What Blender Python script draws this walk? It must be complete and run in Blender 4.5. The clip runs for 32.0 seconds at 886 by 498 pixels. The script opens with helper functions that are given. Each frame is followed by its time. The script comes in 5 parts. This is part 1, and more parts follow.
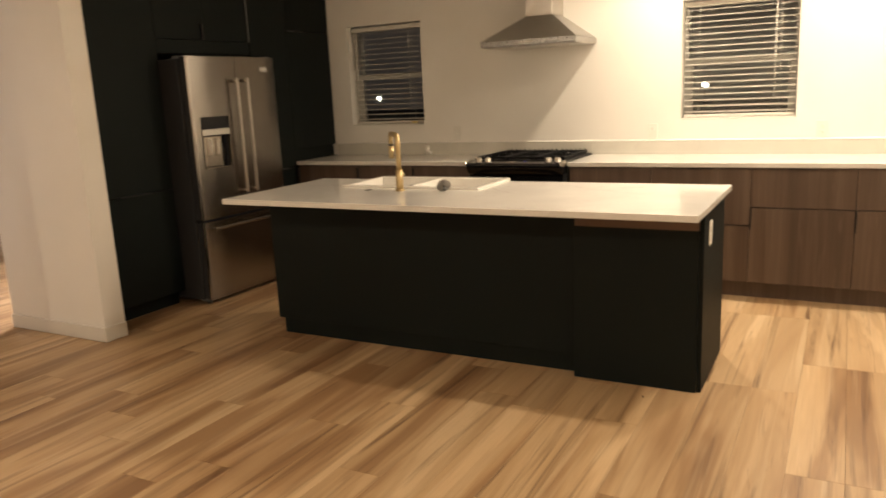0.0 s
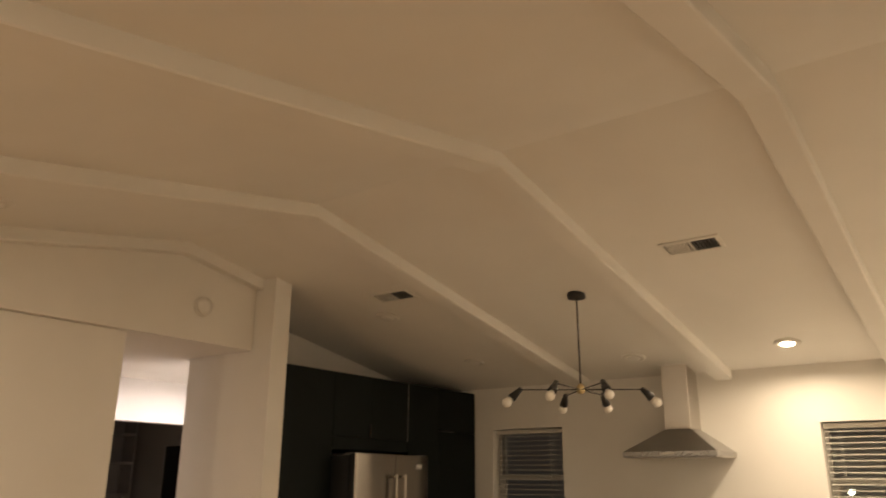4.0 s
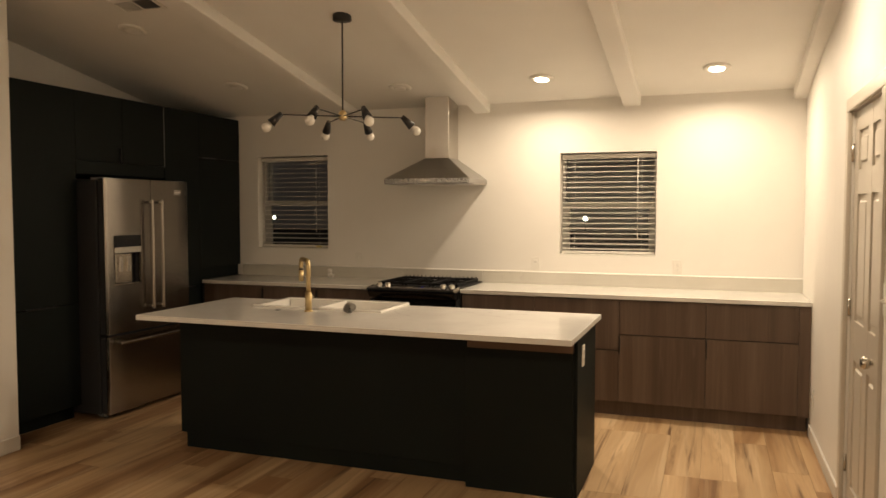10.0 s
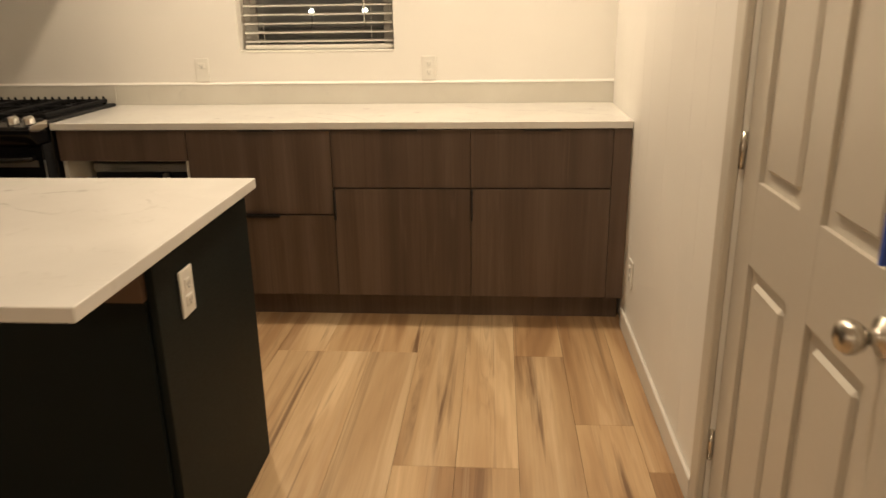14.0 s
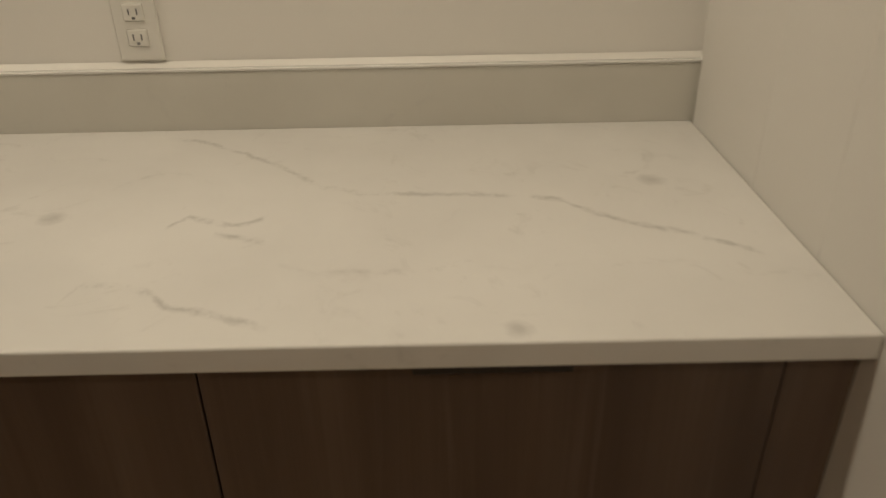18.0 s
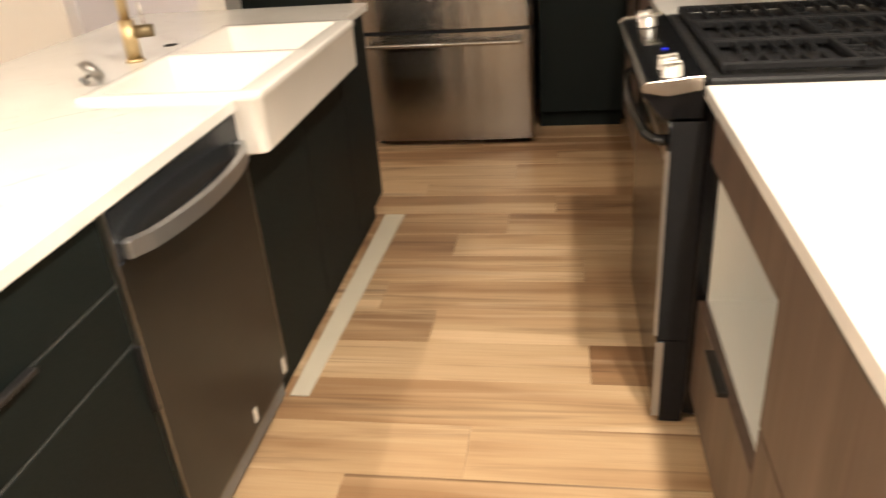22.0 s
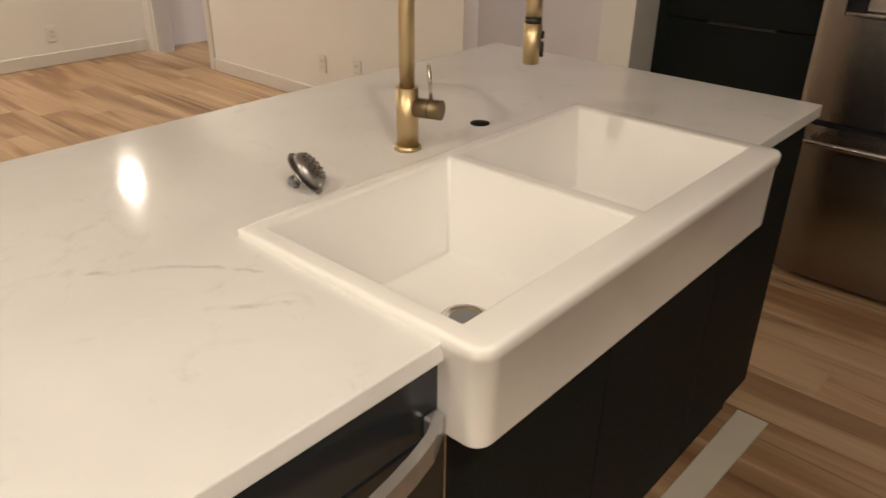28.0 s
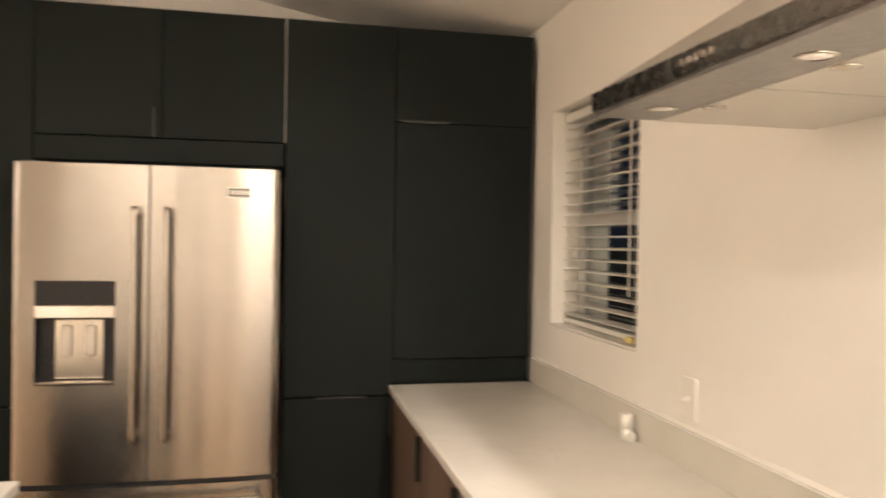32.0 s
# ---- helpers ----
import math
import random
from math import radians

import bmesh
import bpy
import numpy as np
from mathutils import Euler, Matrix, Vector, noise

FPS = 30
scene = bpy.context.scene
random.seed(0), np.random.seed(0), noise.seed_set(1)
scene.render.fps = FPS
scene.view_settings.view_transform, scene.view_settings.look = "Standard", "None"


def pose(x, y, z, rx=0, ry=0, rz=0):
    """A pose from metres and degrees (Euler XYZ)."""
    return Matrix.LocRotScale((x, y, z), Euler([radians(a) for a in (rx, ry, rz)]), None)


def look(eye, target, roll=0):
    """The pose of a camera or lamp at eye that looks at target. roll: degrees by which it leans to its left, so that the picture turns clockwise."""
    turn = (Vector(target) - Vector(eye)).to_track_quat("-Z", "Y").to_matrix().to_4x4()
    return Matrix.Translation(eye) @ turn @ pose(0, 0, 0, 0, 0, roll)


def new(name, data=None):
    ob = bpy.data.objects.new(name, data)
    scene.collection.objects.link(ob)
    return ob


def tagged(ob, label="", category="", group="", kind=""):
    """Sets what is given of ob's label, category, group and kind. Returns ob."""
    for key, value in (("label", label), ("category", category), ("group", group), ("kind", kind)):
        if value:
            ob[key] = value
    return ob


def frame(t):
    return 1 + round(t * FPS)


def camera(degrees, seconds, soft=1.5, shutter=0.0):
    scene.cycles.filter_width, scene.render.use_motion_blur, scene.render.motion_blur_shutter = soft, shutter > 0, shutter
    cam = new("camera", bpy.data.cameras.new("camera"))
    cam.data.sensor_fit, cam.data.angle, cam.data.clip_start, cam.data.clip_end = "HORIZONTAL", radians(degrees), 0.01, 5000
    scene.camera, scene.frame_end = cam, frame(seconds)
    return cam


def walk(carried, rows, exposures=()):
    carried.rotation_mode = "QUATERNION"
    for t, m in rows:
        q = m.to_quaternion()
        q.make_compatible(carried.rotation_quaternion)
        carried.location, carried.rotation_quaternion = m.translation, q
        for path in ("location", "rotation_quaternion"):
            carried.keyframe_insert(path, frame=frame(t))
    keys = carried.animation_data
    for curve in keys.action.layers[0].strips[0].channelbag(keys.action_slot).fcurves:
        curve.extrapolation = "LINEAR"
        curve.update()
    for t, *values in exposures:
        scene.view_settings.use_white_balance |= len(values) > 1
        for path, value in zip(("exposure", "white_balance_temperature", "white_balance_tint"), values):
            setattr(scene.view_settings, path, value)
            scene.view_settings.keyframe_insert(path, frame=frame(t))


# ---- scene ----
cam = camera(61.17, 32.0, 1.5, 0.5)
PATH = [
    (0, (-0.768, -5.86, 1.466), (-1.701, -4.14, 1.052), -2.7),
    (0.5, (-0.69, -5.972, 1.508), (-1.784, -4.331, 1.173), -1.8),
    (1, (-0.615, -6.049, 1.52), (-1.864, -4.499, 1.331), -1.8),
    (1.5, (-0.627, -6.133, 1.541), (-1.806, -4.52, 1.462), -1.9),
    (2, (-0.663, -6.229, 1.557), (-1.671, -4.503, 1.623), -2.4),
    (2.5, (-0.658, -6.261, 1.561), (-1.534, -4.474, 1.757), -1.8),
    (3, (-0.702, -6.318, 1.528), (-1.579, -4.593, 2.032), -1.0),
    (3.5, (-0.703, -6.385, 1.551), (-1.704, -4.776, 2.189), 0.1),
    (5.5, (-0.692, -6.447, 1.617), (-2.022, -4.979, 1.894), -2.8),
    (6, (-0.669, -6.403, 1.614), (-1.874, -4.822, 1.827), -3.0),
    (6.5, (-0.668, -6.391, 1.599), (-1.778, -4.736, 1.765), -2.3),
    (7, (-0.65, -6.369, 1.593), (-1.702, -4.673, 1.72), -2.1),
    (7.5, (-0.644, -6.354, 1.582), (-1.628, -4.616, 1.677), -1.8),
    (8, (-0.638, -6.323, 1.571), (-1.54, -4.539, 1.628), -1.7),
    (8.5, (-0.65, -6.301, 1.558), (-1.48, -4.482, 1.595), -1.9),
    (9, (-0.645, -6.295, 1.55), (-1.42, -4.452, 1.55), -1.3),
    (9.5, (-0.649, -6.293, 1.541), (-1.37, -4.43, 1.45), -0.4),
    (10, (-0.649, -6.283, 1.537), (-1.328, -4.404, 1.436), 0.0),
    (10.5, (-0.648, -6.218, 1.503), (-1.217, -4.308, 1.336), 0.2),
    (11, (-0.609, -5.965, 1.479), (-1.02, -4.029, 1.194), 0.2),
    (11.5, (-0.571, -5.732, 1.451), (-1.07, -3.843, 1.026), -1.5),
    (12, (-0.618, -5.387, 1.448), (-0.976, -3.45, 1.102), -3.6),
    (12.5, (-0.588, -5.029, 1.417), (-0.741, -3.089, 0.957), -1.0),
    (13, (-0.557, -4.649, 1.392), (-0.754, -2.733, 0.854), -0.2),
    (13.5, (-0.579, -4.23, 1.395), (-0.715, -2.316, 0.831), -0.9),
    (15.5, (-0.554, -2.721, 1.355), (-0.732, -0.899, 0.549), -0.9),
    (16, (-0.578, -2.391, 1.353), (-0.752, -0.563, 0.559), -1.0),
    (16.5, (-0.492, -2.045, 1.351), (-0.669, -0.205, 0.587), -0.0),
    (17, (-0.436, -1.737, 1.338), (-0.633, 0.063, 0.488), -1.3),
    (17.5, (-0.433, -1.453, 1.351), (-0.393, 0.338, 0.46), -1.5),
    (18, (-0.436, -1.237, 1.342), (-0.432, 0.516, 0.379), -1.1),
    (18.5, (-0.411, -1.098, 1.342), (-0.694, 0.596, 0.318), -1.6),
    (19, (-0.448, -1.049, 1.338), (-1.018, 0.535, 0.259), -1.9),
    (19.5, (-0.612, -1.039, 1.33), (-1.454, 0.386, 0.207), -1.9),
    (20, (-0.81, -1.016, 1.304), (-1.873, 0.325, 0.269), -2.0),
    (20.5, (-0.886, -0.978, 1.326), (-2.244, 0.105, 0.335), -1.9),
    (21, (-0.914, -0.927, 1.364), (-2.588, -0.386, 0.411), -1.1),
    (21.5, (-0.931, -0.898, 1.36), (-2.698, -0.898, 0.423), -4.2),
    (22, (-0.909, -0.945, 1.363), (-2.664, -1.264, 0.46), -4.6),
    (22.5, (-0.874, -0.977, 1.374), (-2.552, -1.567, 0.459), -4.3),
    (23, (-0.856, -1.02, 1.363), (-2.43, -1.803, 0.409), -3.1),
    (23.5, (-0.875, -1.074, 1.361), (-2.283, -2.086, 0.365), -4.2),
    (24, (-0.964, -1.154, 1.379), (-2.472, -2.187, 0.567), -3.1),
    (24.5, (-1.12, -1.139, 1.392), (-2.572, -2.307, 0.665), -1.2),
    (25, (-1.281, -1.108, 1.394), (-2.71, -2.329, 0.709), 0.6),
    (25.5, (-1.398, -1.153, 1.401), (-2.852, -2.364, 0.753), 0.3),
    (27.5, (-1.984, -1.251, 1.417), (-3.297, -2.494, 0.561), 0.4),
    (28, (-2.008, -1.234, 1.411), (-3.341, -2.412, 0.497), 0.8),
    (28.5, (-2.047, -1.215, 1.418), (-3.551, -2.239, 0.587), 1.6),
    (29, (-2.097, -1.181, 1.417), (-3.85, -1.972, 0.866), 0.5),
    (29.5, (-2.106, -1.171, 1.437), (-3.971, -1.789, 1.059), 0.7),
    (30, (-2.099, -1.149, 1.463), (-4.019, -1.671, 1.266), 0.9),
    (30.5, (-2.068, -1.137, 1.487), (-4.037, -1.483, 1.468), 0.8),
    (31, (-2.013, -1.155, 1.482), (-3.998, -1.355, 1.632), 0.9),
    (31.5, (-1.95, -1.115, 1.513), (-3.946, -1.021, 1.6), -0.0),
    (32, (-1.897, -1.1, 1.514), (-3.852, -0.675, 1.497), 0.9),
]
EXPOSURES = [(0, 0.4, 6300, 11), (1, 0.62, 6250, 11), (2, 0.32, 6250, 11), (3, -0.38, 6500, 11), (6, 0.2, 6700, 12), (7, 0.13, 6600, 12), (8, 0.02, 6450, 11.5), (9, -0.2, 6400, 11.5), (10, -0.18, 6500, 11.5), (11, -0.33, 6500, 12), (12, -0.22, 6400, 11), (13, -0.28, 6450, 10.5), (16, -0.3, 6450, 9), (17, -1.22, 6000, 6.5), (18, -1.62, 5850, 7), (19, -1.17, 5450, 7.3), (20, -0.85, 5400, 7.5), (21, -0.25, 5300, 8.5), (22, 1.15, 5550, 10), (23, 0.42, 5600, 11.5), (24, -0.52, 5650, 12), (25, -0.12, 5500, 12.5), (28, 0.1, 5500, 11.5), (29, 0.57, 5400, 12.5), (30, 1.36, 5650, 12.5), (31, 1.42, 5650, 12.5), (32, 1.75, 5650, 12.5)]
walk(cam, [(t, look(eye, target, roll)) for t, eye, target, roll in PATH], EXPOSURES)

# ---- world and lamps ----
world = bpy.data.worlds.new("night")
scene.world = world
world.use_nodes = True
world.node_tree.nodes["Background"].inputs[0].default_value = (0.010, 0.012, 0.018, 1)
world.node_tree.nodes["Background"].inputs[1].default_value = 0.25

WARM = (1.0, 0.80, 0.555)
COOL = (1.0, 0.885, 0.82)
ROOF_EAVE, PITCH, RIDGE = 2.462, 0.185, -3.55


def ceiling_z(y):
    return ROOF_EAVE - PITCH * y if y > RIDGE else ROOF_EAVE - PITCH * RIDGE + PITCH * (y - RIDGE)


def disk_lamp(name, x, y, z, watts, colour, tilt=0.0, size=0.13, spread=180.0):
    data = bpy.data.lights.new(name, "AREA")
    data.shape, data.size, data.energy, data.color = "DISK", size, watts, colour
    data.spread = radians(spread)
    ob = new(name, data)
    ob.matrix_world = Matrix.Translation((x, y, z)) @ Matrix.Rotation(tilt, 4, "X")
    return ob


SLOPE = math.atan(PITCH)
# The last two are unseen, added to fill out the south row.
LIT = [(-1.917, -0.535, 22.0), (-0.648, -0.54, 22.0), (-0.668, -2.37, 28.0),
       (-4.37, -6.44, 18.0), (-3.06, -6.42, 12.5), (-1.85, -6.43, 8.0), (-0.66, -6.43, 8.0)]
UNLIT = [(-4.552, -1.96), (-4.523, -0.782), (-3.109, -0.525), (-4.50, -4.98)]
for lx, ly, lw in LIT:
    disk_lamp("downlight_glow", lx, ly, ceiling_z(ly) - 0.022, lw, WARM, -SLOPE if ly > RIDGE else SLOPE, 0.098, 170.0 if ly > RIDGE else 180.0)
# Lamps out of view, added to brighten the hall.
HALL_LIT = [(-5.8, -5.3, 4.5), (-6.2, -2.1, 54.0)]
for lx, ly, lw in HALL_LIT:
    disk_lamp("hall_glow", lx, ly, 2.42, lw, COOL if lw > 9.0 else WARM, 0.0, 0.25)

# ---- materials ----


def nodes_of(name):
    m = bpy.data.materials.new(name)
    m.use_nodes = True
    nt = m.node_tree
    return m, nt, nt.nodes["Principled BSDF"]


def put(nt, kind, **values):
    n = nt.nodes.new(kind)
    for k, v in values.items():
        n.inputs[k].default_value = v
    return n


def ramp(nt, src, stops):
    r = nt.nodes.new("ShaderNodeValToRGB")
    while len(r.color_ramp.elements) < len(stops):
        r.color_ramp.elements.new(0.5)
    for e, (p, c) in zip(r.color_ramp.elements, stops):
        e.position, e.color = p, (*c, 1)
    nt.links.new(src, r.inputs[0])
    return r.outputs[0]


def coords(nt, scale=(1, 1, 1), shift_random=False):
    tc = nt.nodes.new("ShaderNodeTexCoord")
    mp = nt.nodes.new("ShaderNodeMapping")
    mp.inputs["Scale"].default_value = scale
    src = tc.outputs["Object"]
    if shift_random:
        oi = nt.nodes.new("ShaderNodeObjectInfo")
        mul = nt.nodes.new("ShaderNodeVectorMath")
        mul.operation = "SCALE"
        mul.inputs[0].default_value = (37.0, 91.0, 53.0)
        nt.links.new(oi.outputs["Random"], mul.inputs["Scale"])
        ad = nt.nodes.new("ShaderNodeVectorMath")
        nt.links.new(src, ad.inputs[0])
        nt.links.new(mul.outputs[0], ad.inputs[1])
        src = ad.outputs[0]
    nt.links.new(src, mp.inputs[0])
    return mp.outputs[0]


def noise_of(nt, vec, scale, detail=4.0, rough=0.55, distortion=0.0):
    n = put(nt, "ShaderNodeTexNoise", Scale=scale, Detail=detail, Roughness=rough, Distortion=distortion)
    nt.links.new(vec, n.inputs["Vector"])
    return n.outputs["Fac"]


def mixed(nt, fac, a, b, mode="MIX"):
    m = nt.nodes.new("ShaderNodeMix")
    m.data_type, m.blend_type = "RGBA", mode
    for sock, v in ((m.inputs[0], fac), (m.inputs[6], a), (m.inputs[7], b)):
        if isinstance(v, (int, float)):
            sock.default_value = v
        elif isinstance(v, tuple):
            sock.default_value = (*v, 1)
        else:
            nt.links.new(v, sock)
    return m.outputs[2]


def bumped(nt, bsdf, height, strength, distance):
    b = put(nt, "ShaderNodeBump", Strength=strength, Distance=distance)
    nt.links.new(height, b.inputs["Height"])
    nt.links.new(b.outputs[0], bsdf.inputs["Normal"])


def plain(name, colour, rough, metal=0.0, vary=0.06, grain=60.0, bump=0.0, coat=0.0, spec=0.5):
    """A painted or moulded surface: slight large-scale unevenness, fine grain, uneven gloss."""
    m, nt, b = nodes_of(name)
    v = coords(nt)
    big = noise_of(nt, v, 1.7, 3.0)
    dark = tuple(c * (1 - vary) for c in colour)
    light = tuple(min(1.0, c * (1 + vary)) for c in colour)
    nt.links.new(ramp(nt, big, [(0.3, dark), (0.7, light)]), b.inputs["Base Color"])
    fine = noise_of(nt, v, grain, 3.0)
    nt.links.new(ramp(nt, fine, [(0.3, (rough * 0.88,) * 3), (0.7, (min(1, rough * 1.12),) * 3)]), b.inputs["Roughness"])
    b.inputs["Metallic"].default_value = metal
    b.inputs["Coat Weight"].default_value = coat
    b.inputs["Specular IOR Level"].default_value = spec
    if bump:
        bumped(nt, b, fine, bump, 0.002)
    return m


def brushed(name, colour, rough, axis, smear=0.0, groove=0.000008):
    """Brushed metal, its lines along one axis; smear draws reflections out upright."""
    m, nt, b = nodes_of(name)
    s = [900.0, 900.0, 900.0]
    s["xyz".index(axis)] = 6.0
    lines = noise_of(nt, coords(nt, tuple(s)), 1.0, 2.0)
    blot = noise_of(nt, coords(nt), 3.0, 3.0)
    nt.links.new(ramp(nt, blot, [(0.25, tuple(c * 0.9 for c in colour)), (0.75, colour)]), b.inputs["Base Color"])
    nt.links.new(ramp(nt, lines, [(0.3, (rough * 0.9,) * 3), (0.7, (rough * 1.1,) * 3)]), b.inputs["Roughness"])
    b.inputs["Metallic"].default_value = 1.0
    bumped(nt, b, lines, 1.0, groove)
    if smear:
        up = put(nt, "ShaderNodeCombineXYZ", Z=1.0)
        b.inputs["Anisotropic"].default_value = smear
        nt.links.new(up.outputs[0], b.inputs["Tangent"])
    return m


def glowing(name, colour, strength):
    m, nt, b = nodes_of(name)
    b.inputs["Base Color"].default_value = (0.8, 0.8, 0.8, 1)
    b.inputs["Emission Color"].default_value = (*colour, 1)
    b.inputs["Emission Strength"].default_value = strength
    return m


def floor_wood():
    """Wood-look plank: blotchy honey and brown figure, cathedral lines, short dark streaks, each plank its own tone."""
    m, nt, b = nodes_of("plank_wood")
    wide = coords(nt, (5.0, 0.50, 5.0), True)
    mid = coords(nt, (14.0, 0.55, 14.0), True)
    fine = coords(nt, (110.0, 3.5, 110.0), True)
    oi = nt.nodes.new("ShaderNodeObjectInfo")
    figure = noise_of(nt, wide, 1.0, 3.0, 0.5, 0.5)
    col = ramp(nt, figure, [(0.30, (0.265, 0.152, 0.076)), (0.42, (0.415, 0.266, 0.143)), (0.52, (0.525, 0.367, 0.210)), (0.67, (0.665, 0.497, 0.308))])
    tone = ramp(nt, oi.outputs["Random"], [(0.0, (0.85, 0.81, 0.77)), (0.3, (1.0, 0.98, 0.95)), (0.55, (0.90, 0.90, 0.90)), (0.8, (1.05, 1.05, 1.04)), (1.0, (0.92, 0.88, 0.83))])
    col = mixed(nt, 1.0, col, tone, "MULTIPLY")
    many = nt.nodes.new("ShaderNodeMath")
    many.operation = "MULTIPLY"
    many.inputs[1].default_value = 34.0
    nt.links.new(figure, many.inputs[0])
    wave = nt.nodes.new("ShaderNodeMath")
    wave.operation = "SINE"
    nt.links.new(many.outputs[0], wave.inputs[0])
    rings = ramp(nt, wave.outputs[0], [(0.0, (1, 1, 1)), (0.5, (0.95, 0.94, 0.93)), (1.0, (0.74, 0.66, 0.58))])
    col = mixed(nt, 0.35, col, rings, "MULTIPLY")
    streak = noise_of(nt, mid, 1.0, 4.0, 0.6, 1.2)
    col = mixed(nt, ramp(nt, streak, [(0.29, (0.85, 0.85, 0.85)), (0.36, (0.42, 0.42, 0.42)), (0.46, (0, 0, 0))]), col, (0.125, 0.062, 0.03))
    pale = noise_of(nt, mid, 1.3, 3.0, 0.5, 0.6)
    col = mixed(nt, ramp(nt, pale, [(0.56, (0, 0, 0)), (0.72, (0.45, 0.45, 0.45))]), col, (0.68, 0.53, 0.35))
    g = noise_of(nt, fine, 1.0, 4.0, 0.7)
    col = mixed(nt, 1.0, col, ramp(nt, g, [(0.3, (0.88, 0.86, 0.84)), (0.6, (0.99, 0.985, 0.98))]), "MULTIPLY")
    nt.links.new(col, b.inputs["Base Color"])
    nt.links.new(ramp(nt, g, [(0.3, (0.32,) * 3), (0.7, (0.47,) * 3)]), b.inputs["Roughness"])
    b.inputs["Specular IOR Level"].default_value = 0.45
    bumped(nt, b, g, 0.08, 0.0006)
    return m


def cabinet_wood(name, tone_a, tone_b, tone_c):
    """Dark wood-grain laminate, the grain upright."""
    m, nt, b = nodes_of(name)
    band = noise_of(nt, coords(nt, (9.0, 9.0, 0.35), True), 1.0, 4.0, 0.55, 0.4)
    fine = noise_of(nt, coords(nt, (70.0, 70.0, 1.2), True), 1.0, 5.0, 0.7)
    col = ramp(nt, band, [(0.34, tone_a), (0.52, tone_b), (0.70, tone_c)])
    flame = noise_of(nt, coords(nt, (26.0, 26.0, 1.6), True), 1.0, 3.0, 0.6, 1.1)
    col = mixed(nt, ramp(nt, flame, [(0.55, (0, 0, 0)), (0.72, (0.45, 0.45, 0.45))]), col, tone_c)
    col = mixed(nt, ramp(nt, flame, [(0.28, (0.4, 0.4, 0.4)), (0.42, (0, 0, 0))]), col, tone_a)
    col = mixed(nt, 1.0, col, ramp(nt, fine, [(0.3, (0.80, 0.78, 0.77)), (0.65, (1, 1, 1))]), "MULTIPLY")
    nt.links.new(col, b.inputs["Base Color"])
    nt.links.new(ramp(nt, fine, [(0.3, (0.42,) * 3), (0.7, (0.56,) * 3)]), b.inputs["Roughness"])
    bumped(nt, b, fine, 0.10, 0.0006)
    return m


def vein_mask(nt, x, y, line, width):
    """Where a thin vein runs: its course as (x, y) pairs with rising x, in the slab's own coordinates."""
    x0, x1 = line[0][0], line[-1][0]
    lo = min(p[1] for p in line) - 0.01
    hi = max(p[1] for p in line) + 0.01
    along = put(nt, "ShaderNodeMapRange")
    along.inputs[1].default_value, along.inputs[2].default_value = x0, x1
    nt.links.new(x, along.inputs[0])
    course = ramp(nt, along.outputs[0], [((px - x0) / (x1 - x0), ((py - lo) / (hi - lo),) * 3) for px, py in line])
    back = put(nt, "ShaderNodeMapRange")
    back.inputs[3].default_value, back.inputs[4].default_value = lo, hi
    nt.links.new(course, back.inputs[0])
    gap = nt.nodes.new("ShaderNodeMath")
    gap.operation = "SUBTRACT"
    nt.links.new(y, gap.inputs[0])
    nt.links.new(back.outputs[0], gap.inputs[1])
    size = nt.nodes.new("ShaderNodeMath")
    size.operation = "ABSOLUTE"
    nt.links.new(gap.outputs[0], size.inputs[0])
    near = put(nt, "ShaderNodeMapRange")
    near.inputs[2].default_value, near.inputs[3].default_value, near.inputs[4].default_value = width, 1.0, 0.0
    nt.links.new(size.outputs[0], near.inputs[0])
    ends = ramp(nt, along.outputs[0], [(0.0, (0, 0, 0)), (0.06, (1, 1, 1)), (0.94, (1, 1, 1)), (1.0, (0, 0, 0))])
    return mixed(nt, 1.0, near.outputs[0], ends, "MULTIPLY")


